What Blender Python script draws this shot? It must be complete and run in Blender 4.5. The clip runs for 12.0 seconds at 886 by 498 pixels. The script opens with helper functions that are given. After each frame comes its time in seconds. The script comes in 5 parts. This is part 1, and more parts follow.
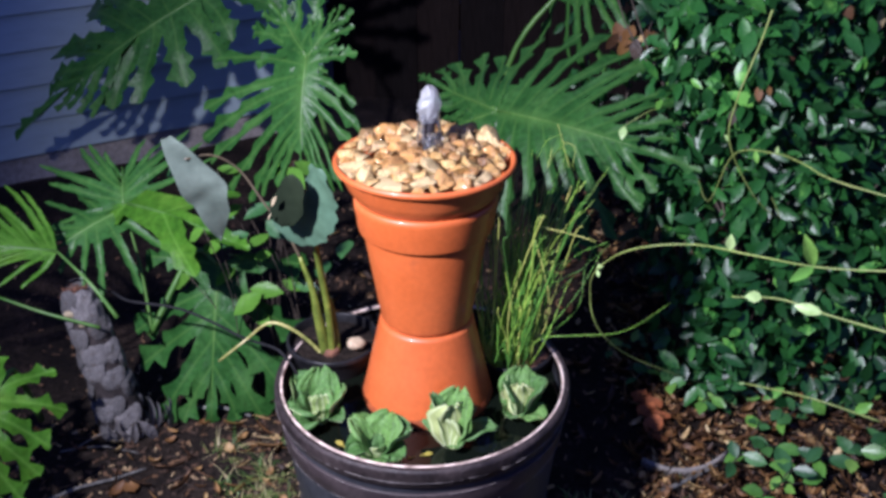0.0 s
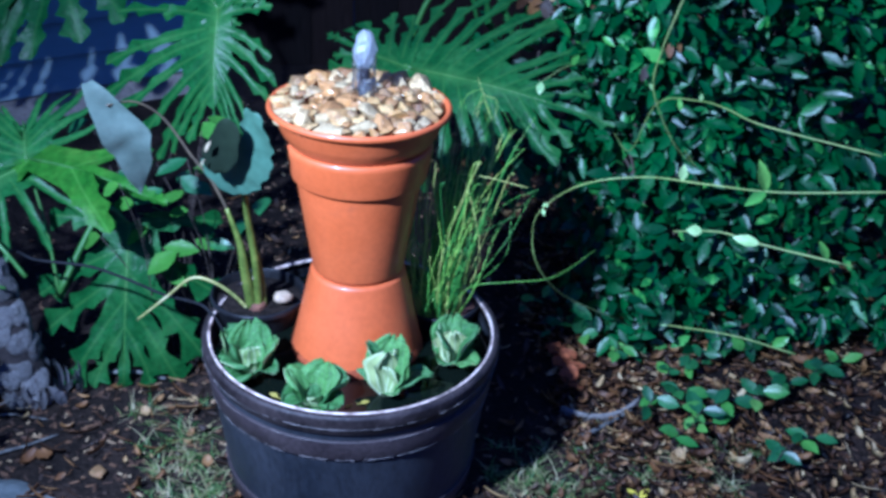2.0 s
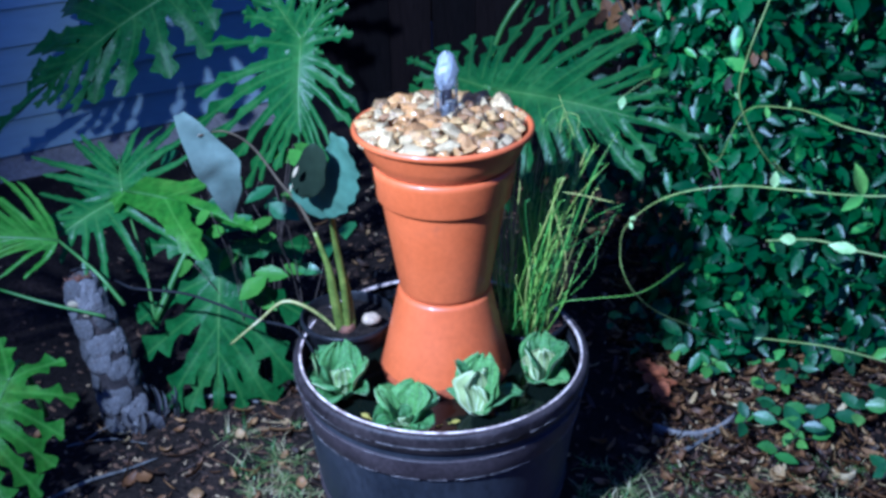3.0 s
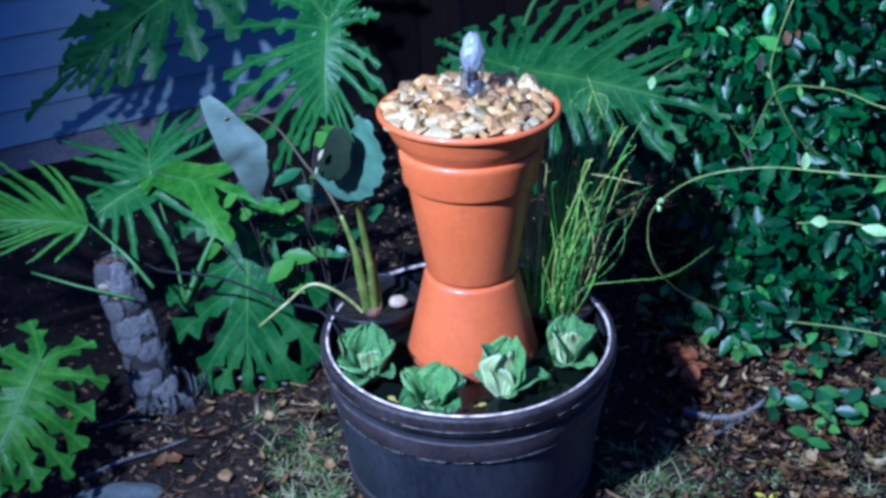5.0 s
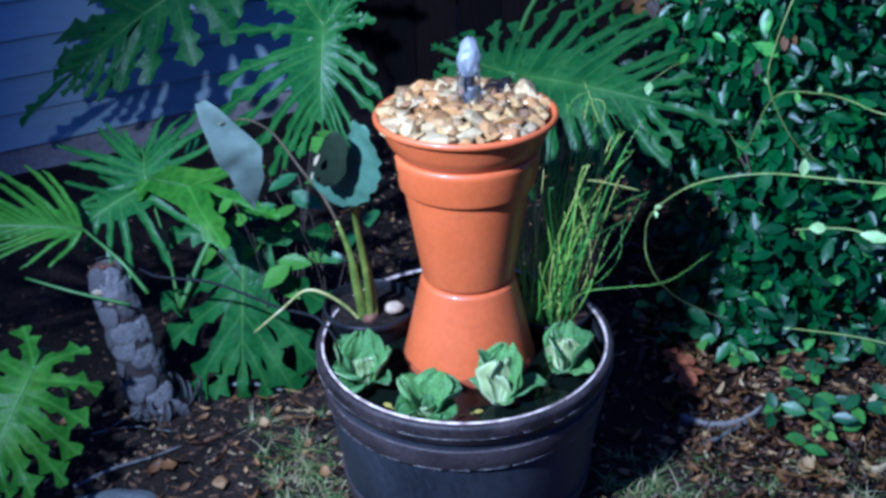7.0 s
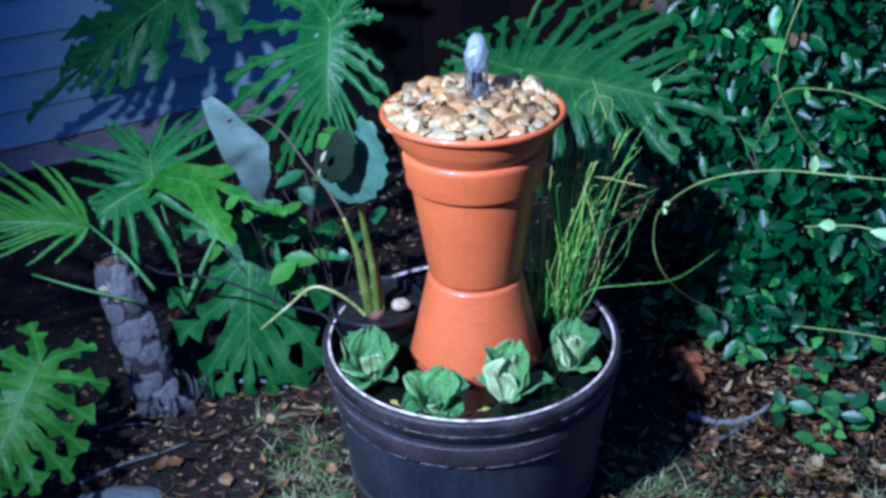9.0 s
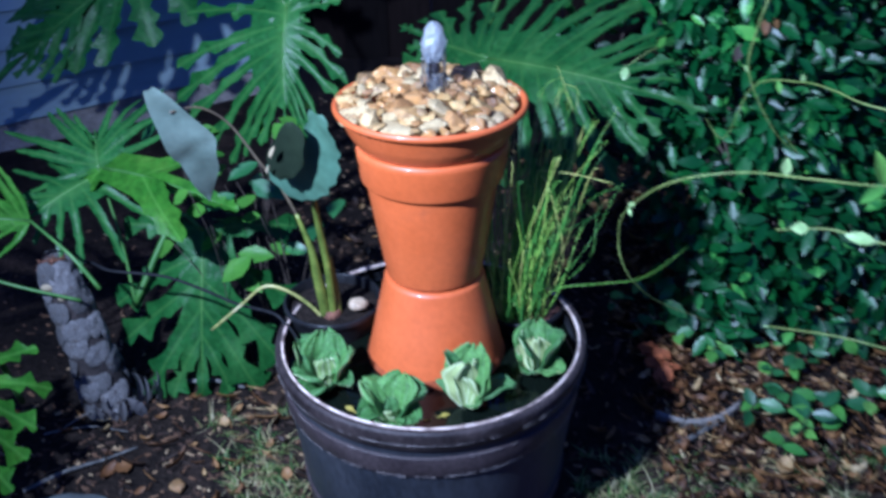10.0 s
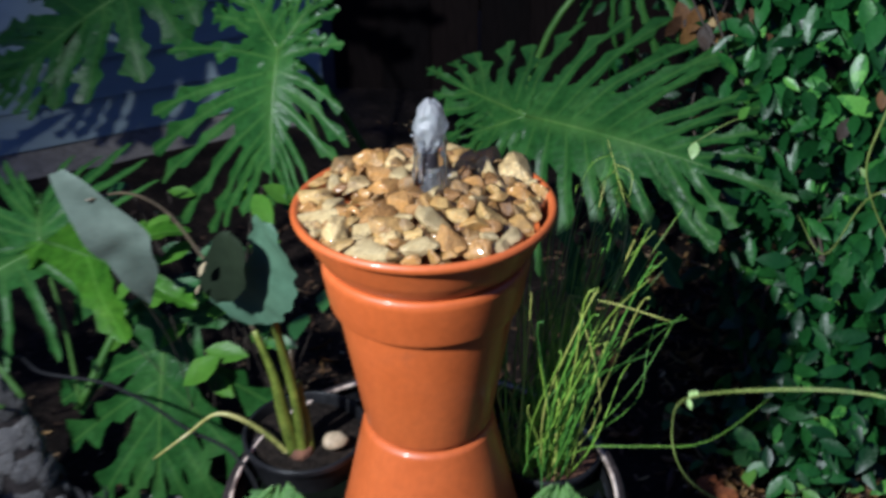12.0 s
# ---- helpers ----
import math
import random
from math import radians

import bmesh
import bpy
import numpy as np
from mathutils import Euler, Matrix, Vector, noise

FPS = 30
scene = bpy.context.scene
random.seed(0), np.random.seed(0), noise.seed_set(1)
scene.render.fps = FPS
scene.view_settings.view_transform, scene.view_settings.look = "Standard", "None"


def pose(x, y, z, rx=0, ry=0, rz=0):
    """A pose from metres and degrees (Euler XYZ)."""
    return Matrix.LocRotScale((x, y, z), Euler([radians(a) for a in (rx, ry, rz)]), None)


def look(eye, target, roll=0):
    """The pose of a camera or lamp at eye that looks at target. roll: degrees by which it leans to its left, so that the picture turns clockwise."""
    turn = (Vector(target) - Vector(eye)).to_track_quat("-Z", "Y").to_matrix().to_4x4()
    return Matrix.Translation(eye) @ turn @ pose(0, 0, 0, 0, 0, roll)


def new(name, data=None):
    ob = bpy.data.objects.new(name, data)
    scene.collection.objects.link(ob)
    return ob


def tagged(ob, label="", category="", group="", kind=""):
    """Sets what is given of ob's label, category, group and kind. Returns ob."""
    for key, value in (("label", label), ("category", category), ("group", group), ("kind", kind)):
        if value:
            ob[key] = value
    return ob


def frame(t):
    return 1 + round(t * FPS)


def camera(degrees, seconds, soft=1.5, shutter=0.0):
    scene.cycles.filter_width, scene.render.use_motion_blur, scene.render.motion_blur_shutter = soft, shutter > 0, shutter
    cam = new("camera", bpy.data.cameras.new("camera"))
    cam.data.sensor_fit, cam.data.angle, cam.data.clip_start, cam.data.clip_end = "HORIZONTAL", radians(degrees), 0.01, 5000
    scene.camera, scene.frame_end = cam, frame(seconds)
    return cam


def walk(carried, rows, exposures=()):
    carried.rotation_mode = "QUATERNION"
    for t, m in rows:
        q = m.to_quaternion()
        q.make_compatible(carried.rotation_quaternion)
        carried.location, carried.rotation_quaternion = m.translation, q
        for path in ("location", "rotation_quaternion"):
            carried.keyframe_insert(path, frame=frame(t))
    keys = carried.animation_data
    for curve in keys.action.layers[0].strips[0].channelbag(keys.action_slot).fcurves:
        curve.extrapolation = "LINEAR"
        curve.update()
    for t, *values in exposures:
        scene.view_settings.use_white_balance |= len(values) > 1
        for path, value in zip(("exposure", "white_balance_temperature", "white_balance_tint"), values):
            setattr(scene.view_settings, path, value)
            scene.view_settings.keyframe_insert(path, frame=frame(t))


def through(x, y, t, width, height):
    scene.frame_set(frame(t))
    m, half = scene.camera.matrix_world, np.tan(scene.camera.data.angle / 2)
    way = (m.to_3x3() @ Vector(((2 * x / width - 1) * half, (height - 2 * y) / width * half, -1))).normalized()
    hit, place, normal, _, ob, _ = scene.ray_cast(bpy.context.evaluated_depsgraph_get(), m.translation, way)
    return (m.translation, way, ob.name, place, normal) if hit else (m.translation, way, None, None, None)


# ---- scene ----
cam = camera(49.0, 12.0, soft=3.2, shutter=0.9)
PATH = [
    (0, (0.092, -1.322, 1.261), (0.015, 0.441, 0.321), -0.1),
    (0.5, (0.077, -1.337, 1.25), (0.034, 0.449, 0.349), 0.2),
    (1, (0.039, -1.34, 1.24), (0.08, 0.439, 0.327), -0.6),
    (1.5, (0.009, -1.358, 1.226), (0.068, 0.422, 0.317), 0.7),
    (1.8, (-0.002, -1.352, 1.218), (0.126, 0.403, 0.276), 2.0),
    (2, (-0.008, -1.349, 1.213), (0.186, 0.392, 0.249), 3.4),
    (2.2, (-0.013, -1.349, 1.212), (0.195, 0.396, 0.251), 3.2),
    (2.4, (-0.017, -1.348, 1.211), (0.133, 0.41, 0.264), 1.9),
    (2.5, (-0.018, -1.348, 1.211), (0.06, 0.42, 0.28), 0.7),
    (3, (-0.015, -1.354, 1.208), (0.012, 0.419, 0.282), -0.8),
    (4.8, (-0.008, -1.347, 1.208), (-0.035, 0.409, 0.25), -1.6),
    (5, (-0.006, -1.347, 1.206), (-0.046, 0.409, 0.248), -1.9),
    (5.5, (-0.003, -1.349, 1.207), (-0.038, 0.404, 0.245), -1.6),
    (6, (-0.006, -1.347, 1.204), (-0.027, 0.403, 0.237), -1.3),
    (6.5, (-0.004, -1.342, 1.201), (-0.015, 0.41, 0.236), -1.2),
    (7, (-0.007, -1.34, 1.204), (-0.038, 0.42, 0.255), -1.7),
    (9, (-0.009, -1.336, 1.201), (-0.052, 0.421, 0.248), -1.8),
    (9.5, (-0.009, -1.327, 1.197), (-0.027, 0.433, 0.246), -0.9),
    (9.8, (0.002, -1.292, 1.195), (0.034, 0.455, 0.222), -1.0),
    (10, (0.015, -1.263, 1.193), (0.024, 0.474, 0.201), -1.1),
    (10.2, (0.038, -1.215, 1.189), (-0.003, 0.53, 0.226), -0.9),
    (10.5, (0.081, -1.136, 1.182), (0.023, 0.624, 0.234), -0.4),
    (11, (0.13, -1.064, 1.178), (-0.003, 0.677, 0.203), -0.1),
    (11.2, (0.136, -1.036, 1.177), (0.0, 0.705, 0.202), -1.0),
    (11.5, (0.134, -0.99, 1.174), (-0.062, 0.751, 0.21), -2.8),
    (11.7, (0.122, -0.95, 1.167), (-0.074, 0.792, 0.196), -2.2),
    (12, (0.088, -0.881, 1.15), (-0.033, 0.858, 0.17), -0.7),
]
EXPOSURES = [(0, 0.07, 5500, 26), (0.8, 0.03, 5000, 19), (1.4, 0.07, 4100, 14), (3.0, 0.08, 4020, 14), (4.8, 0.02, 4050, 15), (5.6, 0.0, 3930, 13), (6.5, -0.1, 4350, 15), (7.1, -0.02, 4120, 14), (9.0, -0.02, 4080, 14), (9.5, -0.02, 4180, 15), (10.0, -0.02, 4350, 15), (10.4, -0.46, 5000, 9), (11.0, -0.44, 5350, 9), (11.5, -0.46, 5150, 9), (12, -0.48, 5500, 7)]
walk(cam, [(t, look(e, g, r)) for t, e, g, r in PATH], EXPOSURES)

# ---- world and light ----
# A garden at night, lit by one floodlight high up behind and beside the viewer.
world = bpy.data.worlds.new("night_sky")
scene.world = world
world.use_nodes = True
world.node_tree.nodes["Background"].inputs[0].default_value = (0.26, 0.36, 1.0, 1)
world.node_tree.nodes["Background"].inputs[1].default_value = 0.34
lamp_data = bpy.data.lights.new("floodlight", "SPOT")
lamp_data.energy, lamp_data.shadow_soft_size, lamp_data.color = 320, 0.03, (1.0, 0.96, 0.9)
lamp_data.spot_size, lamp_data.spot_blend = radians(88), 1.0
floodlight = new("floodlight", lamp_data)
floodlight.matrix_world = look((-0.76, -1.02, 1.6), (0.25, 0.3, 0.47))

# ---- helpers for building ----
ORIGIN = {}


def thing(name, at, label, category, group="", kind=""):
    """An empty at the base of a thing, the parent of its parts."""
    ob = new(name)
    ob.empty_display_size = 0.02
    ob.location = at
    ORIGIN[ob.name] = Vector(at)
    return tagged(ob, label, category, group, kind)


def part(name, bm, material, parent, label="", smooth=True):
    """One mesh under a thing or a part, from a bmesh in world places."""
    at = ORIGIN[parent.name] if parent else Vector((0, 0, 0))
    bmesh.ops.translate(bm, verts=bm.verts, vec=-at)
    me = bpy.data.meshes.new(name)
    bm.to_mesh(me)
    bm.free()
    me.materials.append(material)
    if smooth:
        me.polygons.foreach_set("use_smooth", [True] * len(me.polygons))
    ob = new(name, me)
    if parent:
        ob.parent = parent
        ORIGIN[ob.name] = at
    return tagged(ob, label)


def single(name, bm, material, label, category, group="", kind="", smooth=True, at=(0, 0, 0)):
    """A thing of one mesh, its origin at the place given."""
    bmesh.ops.translate(bm, verts=bm.verts, vec=-Vector(at))
    me = bpy.data.meshes.new(name)
    bm.to_mesh(me)
    bm.free()
    me.materials.append(material)
    if smooth:
        me.polygons.foreach_set("use_smooth", [True] * len(me.polygons))
    ob = new(name, me)
    ob.location = at
    return tagged(ob, label, category, group, kind)


def raw(name, verts, faces, material, parent=None, smooth=True):
    """A large mesh from computed arrays."""
    me = bpy.data.meshes.new(name)
    me.from_pydata(verts, [], faces)
    me.materials.append(material)
    if smooth:
        me.polygons.foreach_set("use_smooth", [True] * len(me.polygons))
    ob = new(name, me)
    if parent:
        ob.parent = parent
        ob.matrix_parent_inverse = Matrix.Translation(-ORIGIN[parent.name])
    return ob


def spline(points, steps=6):
    """A smooth line through the points."""
    p = [Vector(q) for q in points]
    p = [2 * p[0] - p[1]] + p + [2 * p[-1] - p[-2]]
    out = []
    for a, b, c, d in zip(p, p[1:], p[2:], p[3:]):
        for k in range(steps):
            t = k / steps
            out.append(0.5 * (2 * b + (c - a) * t + (2 * a - 5 * b + 4 * c - d) * t * t + (3 * b - a - 3 * c + d) * t ** 3))
    out.append(p[-2])
    return out


def add_tube(bm, line, r0, r1, n=6):
    """A tapered tube along a line, with closed ends."""
    rings, side = [], None
    for k, p in enumerate(line):
        d = (line[min(k + 1, len(line) - 1)] - line[max(k - 1, 0)]).normalized()
        if side is None:
            side = d.orthogonal().normalized()
        side = (side - d * side.dot(d)).normalized()
        up = d.cross(side)
        r = r0 + (r1 - r0) * k / max(1, len(line) - 1)
        rings.append([bm.verts.new(p + r * (math.cos(6.2832 * i / n) * side + math.sin(6.2832 * i / n) * up)) for i in range(n)])
    for a, b in zip(rings, rings[1:]):
        for i in range(n):
            bm.faces.new((a[i], a[(i + 1) % n], b[(i + 1) % n], b[i]))
    bm.faces.new(rings[0][::-1])
    bm.faces.new(rings[-1])


def tube(points, r0, r1, n=8, steps=6):
    bm = bmesh.new()
    add_tube(bm, spline(points, steps), r0, r1, n)
    return bm


def lathe(profile, cx, cy, n=72, wobble=0.0, seed=0):
    """A turned form about an upright axis; a radius of 0 closes it."""
    bm = bmesh.new()
    rings = []
    for r, z in profile:
        if r <= 0:
            rings.append([bm.verts.new((cx, cy, z))])
        else:
            ring = []
            for i in range(n):
                a = 2 * math.pi * i / n
                k = 1 + wobble * noise.noise((math.cos(a) * 1.5, math.sin(a) * 1.5, z * 9 + seed))
                ring.append(bm.verts.new((cx + r * k * math.cos(a), cy + r * k * math.sin(a), z)))
            rings.append(ring)
    for a, b in zip(rings, rings[1:]):
        for i in range(n):
            if len(a) == 1 and len(b) == 1:
                continue
            if len(a) == 1:
                bm.faces.new((a[0], b[(i + 1) % n], b[i]))
            elif len(b) == 1:
                bm.faces.new((a[i], a[(i + 1) % n], b[0]))
            else:
                bm.faces.new((a[i], a[(i + 1) % n], b[(i + 1) % n], b[i]))
    bmesh.ops.recalc_face_normals(bm, faces=bm.faces)
    return bm


def rounded(points, r=0.004, steps=4):
    """The profile with its inner corners rounded."""
    out = [points[0]]
    for a, b, c in zip(points, points[1:], points[2:]):
        a, b, c = Vector(a), Vector(b), Vector(c)
        k = min(r, (a - b).length * 0.45, (c - b).length * 0.45)
        p, q = b + (a - b).normalized() * k, b + (c - b).normalized() * k
        for i in range(steps + 1):
            t = i / steps
            v = p * (1 - t) ** 2 + 2 * b * t * (1 - t) + q * t * t
            out.append((v.x, v.y))
    return out + [points[-1]]


def add_box(bm, size, m, bevel=0.0):
    vs = bmesh.ops.create_cube(bm, size=1, matrix=m @ Matrix.Diagonal((*size, 1)))["verts"]
    if bevel:
        es = list({e for v in vs for e in v.link_edges})
        bmesh.ops.bevel(bm, geom=es, offset=bevel, segments=2, affect="EDGES", profile=0.5)


# ---- materials ----
def nodes_of(name):
    m = bpy.data.materials.new(name)
    m.use_nodes = True
    t = m.node_tree
    return m, t, t.nodes["Principled BSDF"]


def ramp_node(t, stops, source):
    r = t.nodes.new("ShaderNodeValToRGB")
    e = r.color_ramp.elements
    while len(e) < len(stops):
        e.new(0.5)
    for k, (p, c) in enumerate(stops):
        e[k].position = p
        e[k].color = (*c, 1)
    t.links.new(source, r.inputs[0])
    return r.outputs[0]


def noise_node(t, scale, detail=4.0, rough=0.55, vector=None):
    n = t.nodes.new("ShaderNodeTexNoise")
    n.inputs["Scale"].default_value = scale
    n.inputs["Detail"].default_value = detail
    n.inputs["Roughness"].default_value = rough
    if vector:
        t.links.new(vector, n.inputs["Vector"])
    return n.outputs[0]


def mixed(t, kind, fac, a, b):
    n = t.nodes.new("ShaderNodeMix")
    n.data_type, n.blend_type = "RGBA", kind
    for slot, v in ((n.inputs[0], fac), (n.inputs[6], a), (n.inputs[7], b)):
        if isinstance(v, (int, float)):
            slot.default_value = v
        elif isinstance(v, tuple):
            slot.default_value = (*v, 1)
        else:
            t.links.new(v, slot)
    return n.outputs[2]


def calc(t, op, a, b):
    n = t.nodes.new("ShaderNodeMath")
    n.operation = op
    for slot, v in zip(n.inputs, (a, b)):
        if isinstance(v, (int, float)):
            slot.default_value = v
        else:
            t.links.new(v, slot)
    return n.outputs[0]


def surface(name, stops, scale=10.0, fine=90.0, grain=0.25, rough=(0.5, 0.7), bump=0.2, depth=0.002, pick="", stretch=None,
            coat=0.0, through_light=0.0, vein=None, spec=0.5, stain=None):
    """A solid with colour at two scales, gloss that varies and fine relief.
    stops: the colours along a ramp. pick: "object" or "island" to choose the colour by piece."""
    m, t, b = nodes_of(name)
    co = t.nodes.new("ShaderNodeTexCoord").outputs["Object"]
    if stretch:
        mp = t.nodes.new("ShaderNodeMapping")
        mp.inputs["Scale"].default_value = stretch
        t.links.new(co, mp.inputs[0])
        co = mp.outputs[0]
    big, small = noise_node(t, scale, 5.0, 0.6, co), noise_node(t, fine, 3.0, 0.6, co)
    if pick:
        src = t.nodes.new("ShaderNodeObjectInfo").outputs["Random"] if pick == "object" else t.nodes.new("ShaderNodeNewGeometry").outputs["Random Per Island"]
        src = calc(t, "ADD", src, calc(t, "MULTIPLY", calc(t, "SUBTRACT", big, 0.5), 0.35))
    else:
        src = calc(t, "ADD", calc(t, "MULTIPLY", calc(t, "SUBTRACT", big, 0.5), 1.6), 0.5)
    col = ramp_node(t, stops, src)
    lo, hi = 1 - grain, 1 + grain * 0.6
    col = mixed(t, "MULTIPLY", 1.0, col, ramp_node(t, [(0.3, (lo, lo, lo)), (0.7, (hi, hi, hi))], small))
    if stain:
        mask = ramp_node(t, [(stain[1], (0, 0, 0)), (min(1.0, stain[1] + 0.12), (1, 1, 1))], noise_node(t, stain[2], 6.0, 0.7, co))
        col = mixed(t, "MIX", mask, col, stain[0])
    if vein:
        at = t.nodes.new("ShaderNodeAttribute")
        at.attribute_name = "lateral"
        line = ramp_node(t, [(0.0, (1, 1, 1)), (vein[1], (0, 0, 0))], at.outputs["Fac"])
        col = mixed(t, "MIX", calc(t, "MULTIPLY", line, vein[2]), col, vein[0])
    t.links.new(col, b.inputs["Base Color"])
    rr = t.nodes.new("ShaderNodeMapRange")
    rr.inputs["To Min"].default_value, rr.inputs["To Max"].default_value = rough
    rr.inputs["From Min"].default_value, rr.inputs["From Max"].default_value = 0.3, 0.7
    t.links.new(big, rr.inputs[0])
    t.links.new(rr.outputs[0], b.inputs["Roughness"])
    b.inputs["Specular IOR Level"].default_value = spec
    b.inputs["Coat Weight"].default_value = coat
    b.inputs["Coat Roughness"].default_value = 0.12
    bp = t.nodes.new("ShaderNodeBump")
    bp.inputs["Strength"].default_value, bp.inputs["Distance"].default_value = bump, depth
    t.links.new(calc(t, "ADD", small, big), bp.inputs["Height"])
    t.links.new(bp.outputs[0], b.inputs["Normal"])
    if through_light:
        tr = t.nodes.new("ShaderNodeBsdfTranslucent")
        t.links.new(mixed(t, "MULTIPLY", 1.0, col, (1.3, 1.5, 0.6)), tr.inputs[0])
        mx = t.nodes.new("ShaderNodeMixShader")
        mx.inputs[0].default_value = through_light
        t.links.new(b.outputs[0], mx.inputs[1])
        t.links.new(tr.outputs[0], mx.inputs[2])
        t.links.new(mx.outputs[0], t.nodes["Material Output"].inputs[0])
    return m


TERRA = surface("wet_terracotta", [(0.2, (0.4708, 0.1, 0.02)), (0.8, (0.5671, 0.128, 0.028))], 7, 120, 0.1, (0.42, 0.6), 0.15, 0.0006, coat=0.22,
                stain=((0.38, 0.09, 0.024), 0.62, 14))
TIDE = surface("brown_water_mark", [(0.2, (0.22, 0.055, 0.02)), (0.8, (0.42, 0.1, 0.03))], 40, 160, 0.4, (0.35, 0.6), 0.3, 0.001)
PLASTIC = surface("scuffed_black_plastic", [(0.2, (0.017, 0.02, 0.027)), (0.8, (0.036, 0.038, 0.046))], 9, 140, 0.35, (0.42, 0.68), 0.25, 0.0012,
                  stretch=(1, 1, 0.4), stain=((0.07, 0.062, 0.065), 0.68, 40))
RIM = surface("worn_plastic_rim", [(0.2, (0.0168, 0.0129, 0.0136)), (0.8, (0.0473, 0.035, 0.0336))], 16, 120, 0.45, (0.45, 0.7), 0.6, 0.0018, stain=((0.24, 0.21, 0.2), 0.63, 70), spec=0.35)
WORN_GLINT = surface("worn_edge_highlight", [(0.2, (0.16, 0.1209, 0.102)), (0.45, (0.6, 0.465, 0.3825)), (0.7, (0.85, 0.7068, 0.595))], 45, 150, 0.3, (0.3, 0.55), 0.2, 0.0006)
HOOP = surface("brown_black_plastic", [(0.2, (0.03, 0.022, 0.024)), (0.8, (0.06, 0.044, 0.044))], 12, 140, 0.4, (0.45, 0.7), 0.35, 0.0014, stain=((0.13, 0.1, 0.09), 0.66, 60))
SCUFF = surface("grey_scuff", [(0.2, (0.1, 0.09, 0.09)), (0.55, (0.25, 0.22, 0.21)), (0.8, (0.5, 0.44, 0.4))], 60, 200, 0.3, (0.5, 0.7), 0.2, 0.0006)
NURSERY = surface("thin_black_plastic", [(0.2, (0.008, 0.008, 0.009)), (0.8, (0.018, 0.018, 0.02))], 20, 150, 0.3, (0.3, 0.5), 0.15, 0.0008, spec=0.3)
SIDING = surface("painted_siding", [(0.2, (0.33, 0.42, 0.43)), (0.8, (0.4, 0.49, 0.5))], 3, 60, 0.08, (0.5, 0.65), 0.15, 0.0015, stretch=(0.25, 1, 1))
FOOTING = surface("stained_concrete", [(0.2, (0.28, 0.25, 0.22)), (0.8, (0.4, 0.36, 0.32))], 5, 70, 0.3, (0.8, 0.95), 0.4, 0.004)
# Near-black board colour stands in for the unlit dark behind the plants.
FENCE = surface("near_black_unlit_boards", [(0.2, (0.005, 0.004, 0.004)), (0.8, (0.012, 0.008, 0.007))], 4, 50, 0.4, (0.8, 0.95), 0.4, 0.003, stretch=(3, 3, 0.3), pick="object", spec=0.1)
SOIL = surface("damp_soil", [(0.15, (0.007, 0.005, 0.004)), (0.5, (0.017, 0.012, 0.009)), (0.9, (0.05, 0.033, 0.024))], 9, 90, 0.6, (0.8, 0.97), 0.8, 0.012, spec=0.15)
LITTER = surface("fallen_leaf", [(0.0, (0.025, 0.013, 0.006)), (0.35, (0.07, 0.03, 0.01)), (0.6, (0.16, 0.072, 0.02)), (0.82, (0.3, 0.165, 0.05)), (0.95, (0.46, 0.33, 0.14)), (1.0, (0.58, 0.46, 0.24))],
                 60, 260, 0.35, (0.45, 0.75), 0.4, 0.002, pick="island", through_light=0.1)
LOOSE = surface("dry_leaf", [(0.0, (0.14, 0.06, 0.016)), (0.5, (0.28, 0.15, 0.05)), (1.0, (0.44, 0.3, 0.13))], 60, 260, 0.35, (0.45, 0.7), 0.4, 0.002, pick="object", through_light=0.1)
MULCH = surface("bark_chips", [(0.0, (0.02, 0.011, 0.006)), (0.5, (0.065, 0.032, 0.015)), (0.85, (0.17, 0.09, 0.04)), (1.0, (0.42, 0.31, 0.16))], 80, 300, 0.4, (0.7, 0.95), 0.5, 0.002, pick="island")
TWIG = surface("lichened_twig", [(0.2, (0.05, 0.045, 0.04)), (0.8, (0.2, 0.195, 0.175))], 40, 200, 0.4, (0.7, 0.9), 0.5, 0.002)
STONE = surface("grey_stone", [(0.2, (0.06, 0.068, 0.066)), (0.8, (0.15, 0.165, 0.16))], 14, 120, 0.35, (0.7, 0.9), 0.5, 0.004, stretch=(1, 3, 1))
GRASS = surface("grass_blade", [(0.0, (0.04, 0.11, 0.018)), (0.3, (0.1, 0.2, 0.035)), (0.5, (0.2, 0.26, 0.06)), (0.7, (0.4, 0.35, 0.15)), (1.0, (0.5, 0.44, 0.24))], 30, 200, 0.2, (0.4, 0.6), 0.1, 0.001, pick="island", through_light=0.15)
PHILO = surface("philodendron_leaf", [(0.15, (0.0156, 0.064, 0.0131)), (0.55, (0.0301, 0.104, 0.0206)), (0.9, (0.0567, 0.15, 0.0327))], 14, 90, 0.3, (0.26, 0.5), 0.5, 0.003,
                spec=0.18, through_light=0.12, vein=((0.09, 0.2, 0.04), 0.0022, 0.4))
PHILO_BRIGHT = surface("young_philodendron_leaf", [(0.15, (0.0268, 0.0925, 0.008)), (0.55, (0.051, 0.146, 0.0116)), (0.9, (0.0924, 0.1954, 0.0196))], 14, 90, 0.3, (0.26, 0.5), 0.5, 0.003, spec=0.13,
                       through_light=0.14, vein=((0.12, 0.27, 0.04), 0.0022, 0.4))
STALK = surface("green_stalk", [(0.2, (0.045, 0.13, 0.02)), (0.8, (0.1, 0.21, 0.04))], 14, 90, 0.2, (0.35, 0.5), 0.15, 0.001, through_light=0.05)
